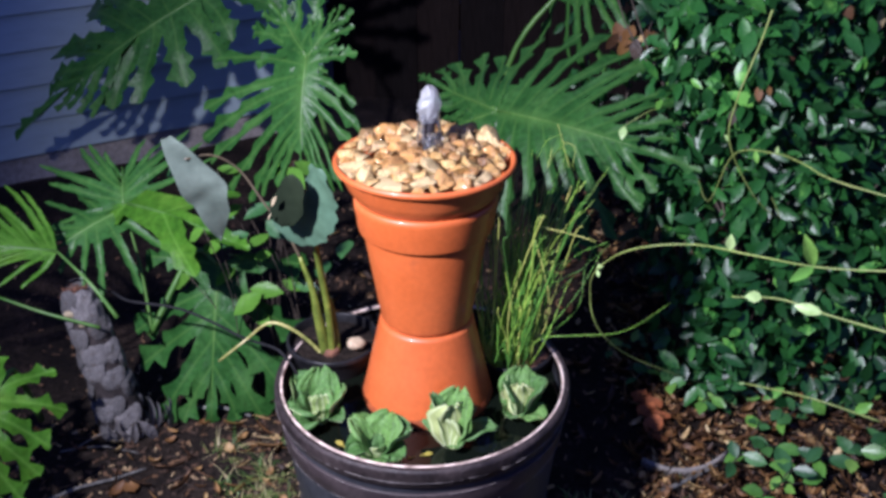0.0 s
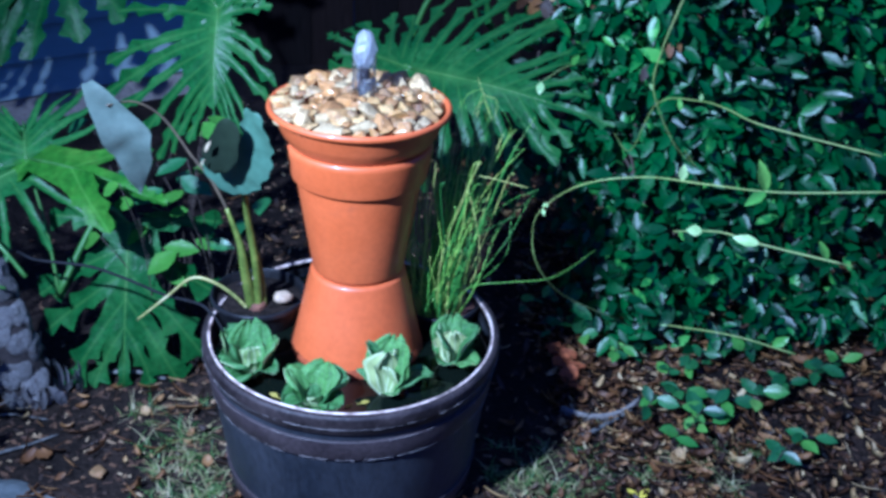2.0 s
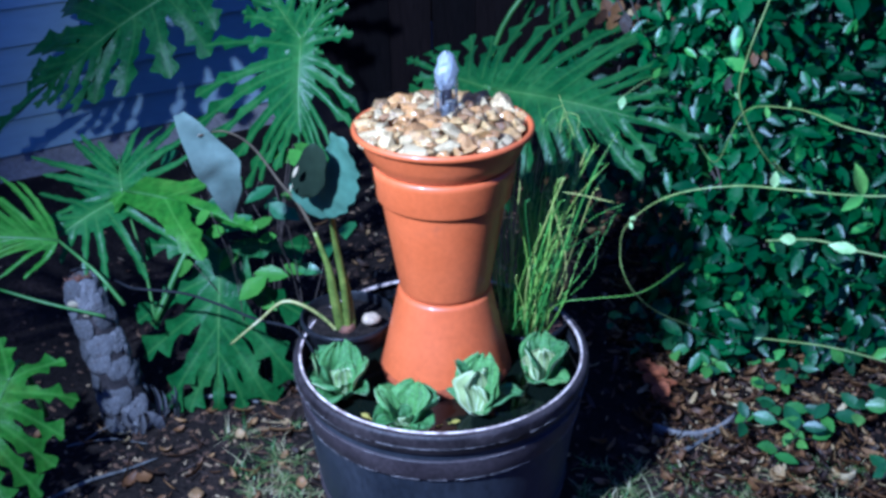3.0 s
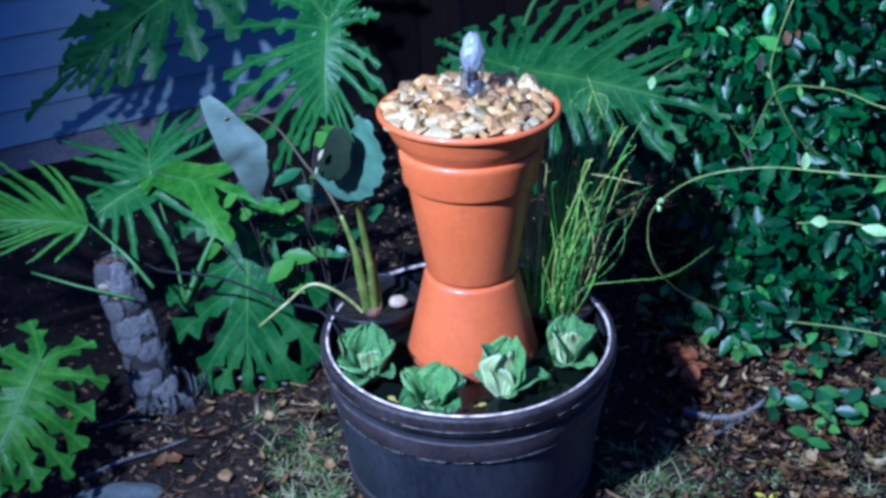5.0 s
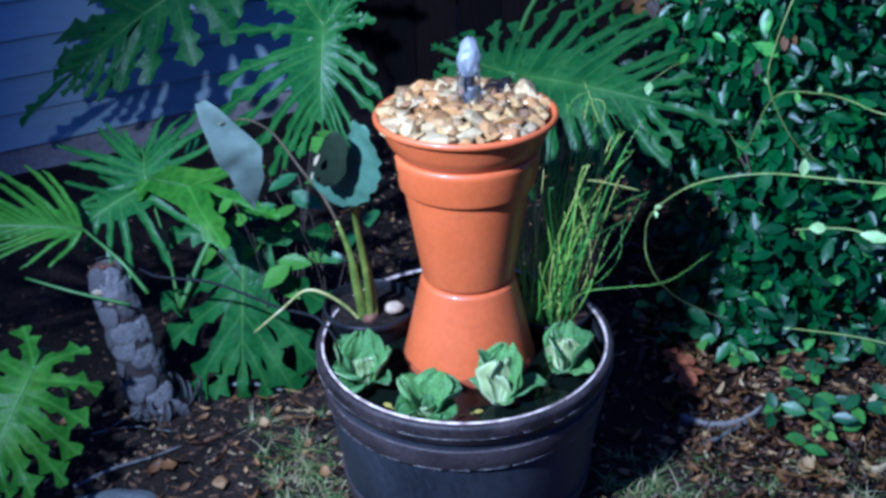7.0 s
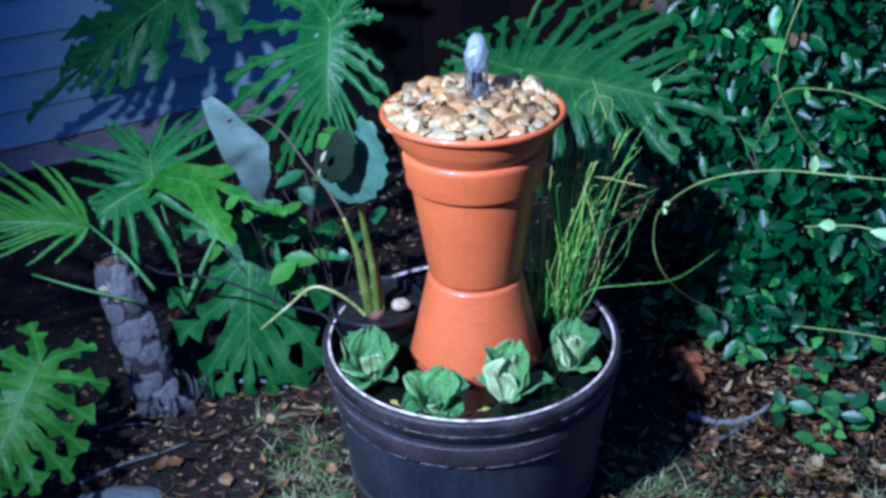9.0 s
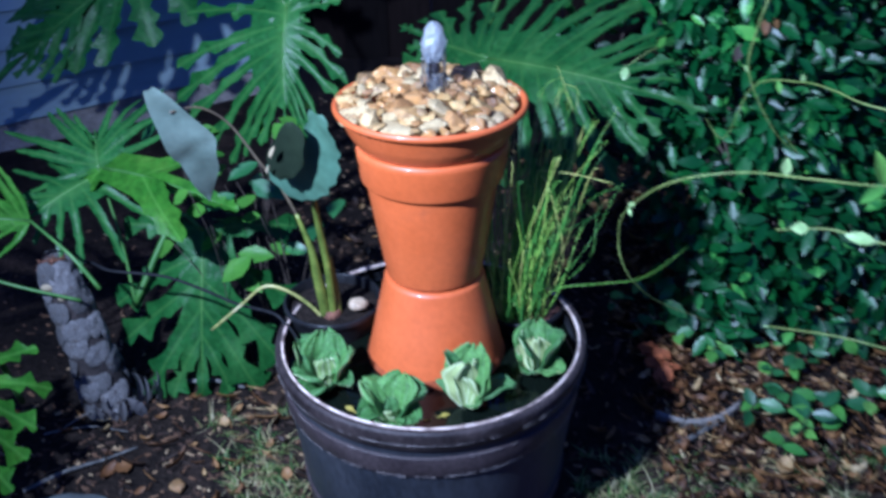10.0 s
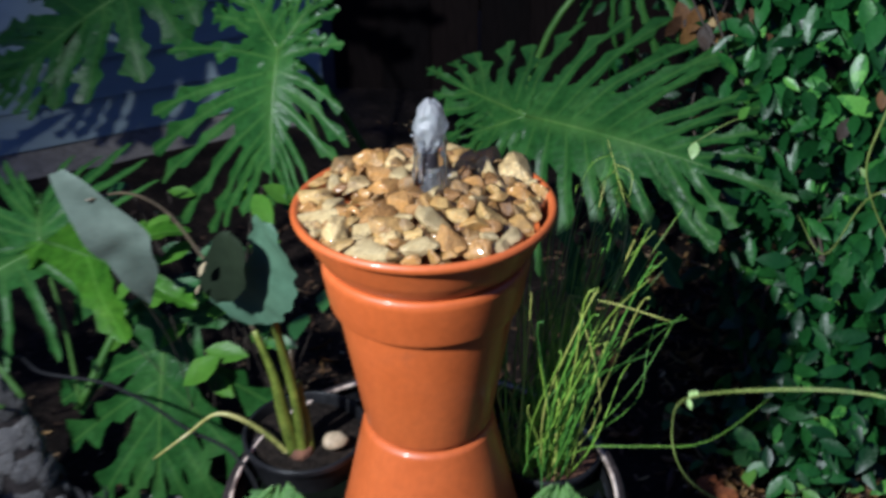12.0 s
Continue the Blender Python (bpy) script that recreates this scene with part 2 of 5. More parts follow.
SCAR = surface("grey_leaf_scar", [(0.0, (0.0858, 0.0811, 0.078)), (0.6, (0.1638, 0.156, 0.1521)), (1.0, (0.2496, 0.234, 0.2223))], 3, 13, 0.5, (0.7, 0.9), 0.6, 0.02, pick="object",
               stain=((0.12, 0.09, 0.07), 0.58, 4))
BARK = surface("fibrous_trunk", [(0.2, (0.018, 0.0136, 0.0126)), (0.8, (0.054, 0.0409, 0.0378))], 50, 240, 0.5, (0.8, 0.95), 0.7, 0.005)
CUT_GLINT = surface("pale_cut_scar_and_glint", [(0.2, (0.252, 0.1972, 0.114)), (0.8, (0.35, 0.2924, 0.18))], 60, 220, 0.25, (0.6, 0.8), 0.3, 0.002)
FIBRE = surface("red_brown_fibre", [(0.2, (0.1, 0.04, 0.025)), (0.8, (0.24, 0.11, 0.06))], 70, 300, 0.4, (0.8, 0.95), 0.6, 0.004)
TARO = surface("waxy_taro_leaf", [(0.2, (0.12, 0.16, 0.13)), (0.8, (0.175, 0.22, 0.18))], 12, 90, 0.12, (0.45, 0.6), 0.15, 0.002, through_light=0.06, vein=((0.16, 0.22, 0.17), 0.0025, 0.3))
TARO_GREEN = surface("green_taro_leaf", [(0.2, (0.062, 0.125, 0.078)), (0.8, (0.092, 0.17, 0.105))], 12, 90, 0.12, (0.4, 0.55), 0.15, 0.002, through_light=0.1, vein=((0.09, 0.17, 0.08), 0.0025, 0.3))
# Near-black green for the shaded part of the broad taro leaf.
TARO_SHADE = surface("taro_leaf_shade", [(0.2, (0.008, 0.013, 0.007)), (0.8, (0.016, 0.024, 0.012))], 12, 90, 0.12, (0.6, 0.75), 0.15, 0.002, spec=0.12)
TARO_STEM = surface("taro_stalk", [(0.2, (0.06, 0.085, 0.014)), (0.55, (0.13, 0.17, 0.025)), (0.8, (0.22, 0.25, 0.04))], 34, 120, 0.25, (0.3, 0.5), 0.1, 0.001)
TARO_DARK = surface("purple_stalk", [(0.2, (0.06, 0.045, 0.03)), (0.8, (0.13, 0.1, 0.055))], 20, 120, 0.25, (0.35, 0.5), 0.1, 0.001)
YELLOWED = surface("yellowed_stalk", [(0.3, (0.12, 0.15, 0.03)), (0.5, (0.36, 0.34, 0.1)), (0.7, (0.6, 0.54, 0.28))], 16, 120, 0.25, (0.35, 0.5), 0.1, 0.001)
RUSH = surface("rush_stem", [(0.0, (0.052, 0.169, 0.03)), (0.45, (0.13, 0.338, 0.042)), (0.8, (0.338, 0.546, 0.066)), (1.0, (0.65, 0.65, 0.168))], 30, 200, 0.2, (0.35, 0.5), 0.1, 0.001, pick="object")
LETTUCE = surface("velvety_lettuce_leaf", [(0.0, (0.04, 0.12, 0.02)), (0.5, (0.064, 0.165, 0.028)), (1.0, (0.11, 0.235, 0.045))], 30, 160, 0.4, (0.6, 0.8), 0.7, 0.003, through_light=0.12, pick="object", vein=((0.26, 0.42, 0.18), 0.003, 0.5))
LETTUCE_PALE = surface("pale_ribbed_lettuce_leaf", [(0.0, (0.22, 0.31, 0.09)), (0.5, (0.33, 0.41, 0.14)), (1.0, (0.46, 0.51, 0.2))], 18, 200, 0.12, (0.6, 0.8), 0.25, 0.001, through_light=0.15, pick="object",
                       vein=((0.78, 0.84, 0.58), 0.003, 0.9))
HEDGE = surface("glossy_hedge_leaf", [(0.0, (0.0076, 0.0374, 0.0095)), (0.5, (0.0141, 0.0728, 0.0148)), (0.9, (0.0264, 0.1206, 0.0221)), (0.985, (0.0659, 0.2288, 0.0368)), (1.0, (0.1317, 0.3536, 0.0526))], 40, 160, 0.15, (0.27, 0.43), 0.3, 0.002,
                pick="island", through_light=0.08, spec=0.36)
SPRIG = surface("fresh_hedge_leaf", [(0.0, (0.069, 0.2, 0.03)), (0.5, (0.138, 0.32, 0.05)), (1.0, (0.23, 0.42, 0.08))], 40, 160, 0.15, (0.25, 0.4), 0.2, 0.002, pick="object", through_light=0.15)
BUD = surface("pale_young_leaf", [(0.2, (0.3, 0.46, 0.15)), (0.8, (0.42, 0.57, 0.23))], 40, 160, 0.1, (0.4, 0.5), 0.1, 0.001, through_light=0.2)
VINE = surface("vine_stem", [(0.2, (0.13, 0.19, 0.035)), (0.8, (0.25, 0.31, 0.08))], 20, 160, 0.2, (0.4, 0.6), 0.1, 0.001)
WOODY = surface("woody_stem", [(0.2, (0.035, 0.026, 0.02)), (0.8, (0.1, 0.075, 0.055))], 30, 160, 0.3, (0.7, 0.9), 0.3, 0.002)
PEBBLE = surface("wet_river_pebble", [(0.0, (0.13, 0.062, 0.022)), (0.2, (0.36, 0.18, 0.05)), (0.4, (0.46, 0.27, 0.085)), (0.5, (0.16, 0.088, 0.034)), (0.62, (0.56, 0.37, 0.13)), (0.75, (0.42, 0.2, 0.045)), (0.88, (0.25, 0.155, 0.065)), (1.0, (0.62, 0.45, 0.2))],
                 2.6, 11, 0.4, (0.22, 0.55), 0.35, 0.03, pick="object", coat=0.4, stain=((0.42, 0.22, 0.07), 0.58, 2.2))
PALE_PEBBLE = surface("pale_pebble", [(0.2, (0.44, 0.31, 0.135)), (0.8, (0.64, 0.5, 0.25))], 3, 16, 0.18, (0.3, 0.55), 0.5, 0.03, coat=0.3, stain=((0.42, 0.27, 0.12), 0.62, 3))
ORANGE_PEBBLE = surface("orange_pebble", [(0.2, (0.48, 0.23, 0.06)), (0.8, (0.62, 0.34, 0.11))], 3, 16, 0.35, (0.25, 0.5), 0.5, 0.03, coat=0.35, stain=((0.3, 0.13, 0.04), 0.6, 3))
TAN_STONE = surface("pale_tan_stone", [(0.2, (0.34, 0.25, 0.15)), (0.8, (0.5, 0.4, 0.27))], 60, 240, 0.3, (0.5, 0.7), 0.4, 0.002)
NOZZLE = surface("black_tube", [(0.2, (0.015, 0.013, 0.016)), (0.8, (0.03, 0.026, 0.03))], 60, 300, 0.2, (0.3, 0.45), 0.1, 0.0005)
CABLE = surface("black_rubber", [(0.2, (0.008, 0.008, 0.009)), (0.8, (0.016, 0.016, 0.018))], 60, 300, 0.2, (0.6, 0.75), 0.1, 0.0005, spec=0.2)
EDGING = surface("grey_plastic_edging", [(0.2, (0.13, 0.1175, 0.1008)), (0.8, (0.27, 0.2444, 0.21))], 30, 200, 0.35, (0.5, 0.7), 0.3, 0.002, stain=((0.1, 0.07, 0.05), 0.6, 25))
SHARD = surface("rust_leaf", [(0.2, (0.1768, 0.0444, 0.0105)), (0.8, (0.3128, 0.0947, 0.0237))], 30, 200, 0.4, (0.7, 0.9), 0.4, 0.002)
PETAL = surface("yellow_petal", [(0.2, (0.75, 0.62, 0.03)), (0.8, (0.85, 0.75, 0.08))], 40, 200, 0.1, (0.5, 0.6), 0.1, 0.001, through_light=0.2)


def water_material(name, colour, rough, bump_scale, strength, through):
    m, t, b = nodes_of(name)
    b.inputs["Base Color"].default_value = (*colour, 1)
    b.inputs["Roughness"].default_value = rough
    b.inputs["IOR"].default_value = 1.33
    b.inputs["Transmission Weight"].default_value = through
    co = t.nodes.new("ShaderNodeTexCoord").outputs["Object"]
    bp = t.nodes.new("ShaderNodeBump")
    bp.inputs["Strength"].default_value, bp.inputs["Distance"].default_value = strength, 0.002
    t.links.new(noise_node(t, bump_scale, 3.0, 0.5, co), bp.inputs["Height"])
    t.links.new(bp.outputs[0], b.inputs["Normal"])
    return m


POND = water_material("dark_pond_water", (0.004, 0.006, 0.004), 0.06, 30, 0.25, 0.0)
FOAM = water_material("frothy_water", (0.66, 0.68, 0.7), 0.35, 190, 0.5, 0.72)
SHEET = water_material("clear_falling_water", (0.9, 0.93, 0.97), 0.08, 220, 0.8, 0.95)

# ---- the ground, the house wall and the fence ----
WALL_TURN = math.atan(0.64)


def ground_height(x, y):
    """Damp bed that rises a little towards the house."""
    toward = ((y - 1.49) - 0.64 * (x + 0.7)) * math.cos(WALL_TURN)
    rise = 0.11 / (1 + math.exp(-(toward + 0.45) * 7))
    far = min(1.0, max(abs(x), abs(y)) / 3.0)
    return 0.04 + rise * (1 - far * 0.4) + 0.012 * (noise.noise((x * 3.1, y * 3.1, 0.3)) + 0.5 * noise.noise((x * 11, y * 11, 4.0))) * (1 - 0.6 * far)


def build_ground():
    near = [i * 0.025 for i in range(-60, 61)]
    far = [1.6, 1.8, 2.1, 2.5, 3.0, 4.0, 6.0, 10.0, 20.0, 60.0, 300.0]
    line = [-v for v in reversed(far)] + near + far
    verts = [(x, y, ground_height(x, y) if max(abs(x), abs(y)) < 3 else 0.04) for y in line for x in line]
    n = len(line)
    faces = [(j * n + i, j * n + i + 1, j * n + n + i + 1, j * n + n + i) for j in range(n - 1) for i in range(n - 1)]
    return tagged(raw("ground", verts, faces, SOIL), "dark damp garden soil under fallen leaves", "ground", kind="structure")


build_ground()

WALL_AT = pose(-0.7, 1.49, 0, 0, 0, math.degrees(WALL_TURN))
wall = thing("wall_house", (0, 0, 0), "pale grey painted lap-siding house wall", "wall", kind="structure")
bm = bmesh.new()
add_box(bm, (4.2, 0.12, 3.2), WALL_AT @ pose(-1.84, 0.075, 1.84))
part("wall_core", bm, SIDING, wall, smooth=False)
bm = bmesh.new()
add_box(bm, (4.2, 0.14, 0.5), WALL_AT @ pose(-1.84, 0.068, -0.04), 0.006)
part("footing", bm, FOOTING, wall, "stained concrete footing", smooth=False)
bm = bmesh.new()
add_box(bm, (0.09, 0.15, 3.2), WALL_AT @ pose(0.29, 0.075, 1.84), 0.004)
part("corner_board", bm, SIDING, wall, smooth=False)
board = None
for k in range(30):
    z = 0.21 + 0.0985 * k
    if board is None:
        bm = bmesh.new()
        add_box(bm, (4.08, 0.012, 0.112), pose(-1.8, -0.006, 0.052, -6), 0.0025)
        me = bpy.data.meshes.new("siding_board")
        bm.to_mesh(me)
        bm.free()
        me.materials.append(SIDING)
        board = me
    ob = new("siding_board", board)
    ob.parent = wall
    ob.matrix_basis = WALL_AT @ pose(0, 0, z)

fence = thing("fence", (0, 1.95, 0.04), "upright board fence, coloured near-black for the unlit dark behind the plants", "fence", kind="structure")
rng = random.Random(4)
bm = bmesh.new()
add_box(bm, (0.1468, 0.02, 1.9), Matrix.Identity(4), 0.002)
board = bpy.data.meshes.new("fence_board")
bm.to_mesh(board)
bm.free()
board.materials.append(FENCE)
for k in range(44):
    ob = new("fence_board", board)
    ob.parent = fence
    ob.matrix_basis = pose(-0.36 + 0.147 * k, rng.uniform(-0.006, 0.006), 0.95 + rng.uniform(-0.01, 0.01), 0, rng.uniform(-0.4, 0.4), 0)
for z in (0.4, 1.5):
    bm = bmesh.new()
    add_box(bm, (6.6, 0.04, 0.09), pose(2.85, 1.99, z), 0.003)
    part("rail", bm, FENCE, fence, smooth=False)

# ---- the tub and the clay column ----
CX, CY = 0.008, 0.0


def build_tub():
    tub = thing("barrel_planter", (0, 0, 0.04), "black plastic half-barrel planter full of water, standing on soil", "planter")
    n = 26
    for k in range(n):
        a0, a1 = 2 * math.pi * (k + 0.0008) / n, 2 * math.pi * (k + 0.9992) / n
        bm = bmesh.new()
        rows = []
        for z in (0.03, 0.1, 0.17, 0.235, 0.297):
            r = 0.204 + 0.032 * ((z - 0.03) / 0.267) ** 0.8
            row = [bm.verts.new(((r - 0.0001 if i in (0, 5) else r) * math.cos(a0 + (a1 - a0) * i / 5), (r - 0.0001 if i in (0, 5) else r) * math.sin(a0 + (a1 - a0) * i / 5), z)) for i in range(6)]
            inner = [bm.verts.new(((r - 0.008) * math.cos(a), (r - 0.008) * math.sin(a), z)) for a in (a1, a0)]
            rows.append(row + inner)
        for a, b in zip(rows, rows[1:]):
            for i in (0, 1, 2, 3, 4, 6):
                bm.faces.new((a[i], a[(i + 1) % 8], b[(i + 1) % 8], b[i]))
        part("stave", bm, PLASTIC, tub)
    for z0, z1, name in ((0.235, 0.272, "hoop"), (0.055, 0.088, "hoop")):
        r0 = 0.2065 + 0.032 * ((z0 - 0.03) / 0.267) ** 0.8
        r1 = 0.2065 + 0.032 * ((z1 - 0.03) / 0.267) ** 0.8
        prof = rounded([(r0 - 0.004, z0), (r0 + 0.0015, z0), (r1 + 0.0015, z1), (r1 - 0.004, z1)], 0.0015, 2)
        part(name, lathe(prof, 0, 0, 96, 0.002), HOOP, tub, "brown-black moulded hoop")
    prof = rounded([(0.226, 0.286), (0.2385, 0.286), (0.242, 0.300), (0.2435, 0.3005), (0.2435, 0.318), (0.2405, 0.3215), (0.233, 0.3215), (0.2315, 0.317)], 0.002, 3)
    part("rim", lathe(prof, 0, 0, 120, 0.003), RIM, tub, "scuffed plastic rim")
    # Pale ring: wear, and the highlight along the inner edge put into its colour.
    prof = rounded([(0.2325, 0.3195), (0.2338, 0.3222), (0.2302, 0.3228), (0.2292, 0.3185), (0.231, 0.317)], 0.0006, 2)
    part("rim_edge", lathe(prof, 0, 0, 120, 0.003), WORN_GLINT, tub, "pale worn inner edge of the rim, highlight in its colour")
    rng = random.Random(17)
    for radius, z, thin, n in ((0.2438, 0.3006, 0.0008, 150), (0.2388, 0.2725, 0.0006, 40), (0.2338, 0.2352, 0.0008, 120)):
        bm = bmesh.new()
        for _ in range(n):
            a0, span = rng.uniform(0, 6.2832), rng.uniform(0.02, 0.13)
            line = [Vector(((radius - 0.0002) * math.cos(a0 + span * i / 7), (radius - 0.0002) * math.sin(a0 + span * i / 7), z + rng.uniform(-0.0005, 0.0005))) for i in range(8)]
            add_tube(bm, line, thin * rng.uniform(0.4, 0.9), thin * 0.3, 5)
        tagged(part("scuff", bm, SCUFF, tub, "pale scuffed edge of the plastic"), kind="stuff")
    prof = [(0.229, 0.308), (0.222, 0.25), (0.19, 0.06), (0, 0.06)]
    part("liner", lathe(prof, 0, 0, 72), NURSERY, tub)


build_tub()


def build_water():
    bm = lathe([(0.2275, 0.2915), (0.17, 0.2917), (0.08, 0.2915), (0, 0.2915)], 0, 0, 72)
    single("pond_water", bm, POND, "still dark water filling the barrel planter", "water", at=(0, 0, 0.2915))


build_water()


def build_column():
    low = thing("upturned_pot", (CX, CY, 0.06), "wet orange terracotta pot standing upside down in water", "pot")
    prof = rounded([(0.116, 0.06), (0.128, 0.06), (0.128, 0.2), (0.119, 0.205), (0.109, 0.285), (0.0755, 0.4335), (0.07, 0.4375), (0, 0.4375)], 0.004)
    part("body", lathe(prof, CX, CY), TERRA, low)
    part("base", lathe(rounded([(0.0, 0.4376), (0.066, 0.4376), (0.0695, 0.4377)], 0.001, 2), CX, CY), TERRA, low)
    bm = bmesh.new()
    ring = []
    for i in range(90):
        a = 6.2832 * i / 90
        top = 0.303 + 0.008 * noise.noise((math.cos(a) * 3, math.sin(a) * 3, 0.4)) + 0.003 * noise.noise((math.cos(a) * 12, math.sin(a) * 12, 2.0))
        row = []
        for z in (0.286, top - 0.004, top):
            rad = 0.1095 - 0.0335 * (z - 0.285) / 0.1485 + (0.0005 if z < top else -0.0003)
            row.append(bm.verts.new((CX + rad * math.cos(a), CY + rad * math.sin(a), z)))
        ring.append(row)
    for a, b in zip(ring, ring[1:] + ring[:1]):
        for k in range(2):
            bm.faces.new((a[k], b[k], b[k + 1], a[k + 1]))
    part("tide_mark", bm, TIDE, low, "brown water mark round the pot")
    up = thing("clay_pot", (CX, CY, 0.4375), "wet orange terracotta flower pot on an upturned pot", "pot")
    prof = rounded([(0, 0.4378), (0.068, 0.4378), (0.0725, 0.443), (0.0962, 0.598), (0.092, 0.605)], 0.003)
    part("body", lathe(prof, CX, CY), TERRA, up)
    prof = rounded([(0.09, 0.5985), (0.1025, 0.5975), (0.1105, 0.647), (0.1085, 0.6535), (0.099, 0.6545), (0.096, 0.62)], 0.004)
    part("rim", lathe(prof, CX, CY), TERRA, up)
    bowl = thing("clay_bowl", (CX, CY, 0.652), "wet orange terracotta bowl heaped with pebbles", "bowl")
    prof = rounded([(0, 0.649), (0.093, 0.649), (0.106, 0.6555), (0.117, 0.672), (0.1285, 0.699)], 0.005)
    part("body", lathe(prof, CX, CY), TERRA, bowl)
    prof = rounded([(0.1275, 0.6985), (0.1345, 0.7005), (0.136, 0.7065), (0.1325, 0.7105), (0.1275, 0.7085), (0.122, 0.69), (0.105, 0.662), (0, 0.66)], 0.0035)
    part("lip", lathe(prof, CX, CY), TERRA, bowl)


build_column()

# ---- pebbles, nozzle and spout ----
def pebble_mesh(seed, material):
    """A worn, angular river stone about 1 across."""
    r = random.Random(seed)
    bm = bmesh.new()
    sx, sy, sz = r.uniform(1.1, 1.5), r.uniform(0.9, 1.2), r.uniform(0.55, 0.9)
    for _ in range(12):
        v = Vector((r.gauss(0, 1), r.gauss(0, 1), r.gauss(0, 1))).normalized() * 0.5 * r.uniform(0.85, 1.05)
        bm.verts.new((v.x * sx, v.y * sy, v.z * sz))
    bmesh.ops.convex_hull(bm, input=bm.verts)
    bmesh.ops.delete(bm, geom=[v for v in bm.verts if not v.link_faces], context="VERTS")
    bmesh.ops.bevel(bm, geom=bm.edges[:], offset=0.06, segments=2, affect="EDGES", profile=0.6, clamp_overlap=True)
    for _ in range(2):
        bmesh.ops.smooth_vert(bm, verts=bm.verts, factor=0.22, use_axis_x=True, use_axis_y=True, use_axis_z=True)
    for v in bm.verts:
        v.co *= 1.07 + 0.1 * noise.noise(v.co * 3.1 + Vector((seed, 0, 0))) + 0.03 * noise.noise(v.co * 9)
    me = bpy.data.meshes.new("pebble")
    bm.to_mesh(me)
    bm.free()
    me.materials.append(material)
    me.polygons.foreach_set("use_smooth", [True] * len(me.polygons))
    return me


def heap(x, y):
    """The height of the heap of pebbles, higher towards the back."""
    back = max(0.0, min(1.0, (y - 0.25 * x) / 0.09))
    return 0.708 + 0.02 * (1 - (x * x + y * y) / 0.125 ** 2) + 0.009 * back * back * (3 - 2 * back)


def build_pebbles():
    r = random.Random(11)
    shapes = [pebble_mesh(k, PEBBLE) for k in range(8)]
    pale = [pebble_mesh(20 + k, PALE_PEBBLE) for k in range(3)]
    orange = [pebble_mesh(30 + k, ORANGE_PEBBLE) for k in range(3)]
    placed = []

    def put(x, y, size, me, label, lift=0.0, tilt=None):
        ob = new("pebble", me)
        turn = tilt or (r.uniform(-28, 28), r.uniform(-28, 28), r.uniform(0, 360))
        ob.matrix_basis = pose(CX + x, CY + y, heap(x, y) - size * 0.18 + lift, *turn) @ Matrix.Diagonal((size, size, size, 1))
        tagged(ob, label, "pebble", "pebbles heaped in the clay bowl")
        placed.append((x, y, size * 0.4))

    cream, sand = "wet pale cream pebble in the clay bowl", "wet tan and brown river pebble in the clay bowl"
    for x, y, size, me, label in ((-0.043, -0.098, 0.042, pale[0], cream), (0.004, -0.1, 0.033, pale[1], cream), (0.086, -0.072, 0.028, pale[2], cream),
                                  (0.07, -0.038, 0.036, shapes[4], sand), (0.032, -0.086, 0.034, orange[0], "wet orange pebble in the clay bowl"),
                                  (0.012, -0.062, 0.04, pale[1], cream), (-0.086, -0.022, 0.026, pale[2], cream), (-0.04, 0.005, 0.042, orange[1], "wet orange pebble in the clay bowl"),
                                  (-0.062, 0.062, 0.046, shapes[1], sand), (-0.022, 0.084, 0.036, shapes[6], sand), (-0.045, -0.05, 0.034, shapes[0], sand),
                                  (0.05, 0.02, 0.028, orange[2], "wet orange pebble in the clay bowl"), (0.062, 0.055, 0.03, pale[0], cream), (-0.02, -0.03, 0.03, orange[0], "wet orange pebble in the clay bowl")):
        put(x, y, size, me, label)
    tries = 0
    while len(placed) < 190 and tries < 9000:
        tries += 1
        a, d = r.uniform(0, 6.2832), 0.119 * math.sqrt(r.random())
        x, y, size = d * math.cos(a), d * math.sin(a), r.choice((0.017, 0.021, 0.026, 0.032, 0.038, 0.044))
        if math.hypot(x - 0.006, y - 0.012) < 0.012 + size * 0.4:
            continue
        if any(math.hypot(x - u, y - v) < (w + size * 0.42) * 0.88 for u, v, w in placed):
            continue
        k = r.random()
        if k < 0.12:
            put(x, y, size, r.choice(pale), cream)
        elif k < 0.27:
            put(x, y, size, r.choice(orange), "wet orange pebble in the clay bowl")
        else:
            put(x, y, size, r.choice(shapes), sand)
    # an under-layer fills the gaps
    for _ in range(170):
        a, d = r.uniform(0, 6.2832), 0.117 * math.sqrt(r.random())
        x, y, size = d * math.cos(a), d * math.sin(a), r.uniform(0.016, 0.026)
        put(x, y, size, r.choice(shapes), sand, -0.008)


build_pebbles()

NX, NY = 0.014, 0.012


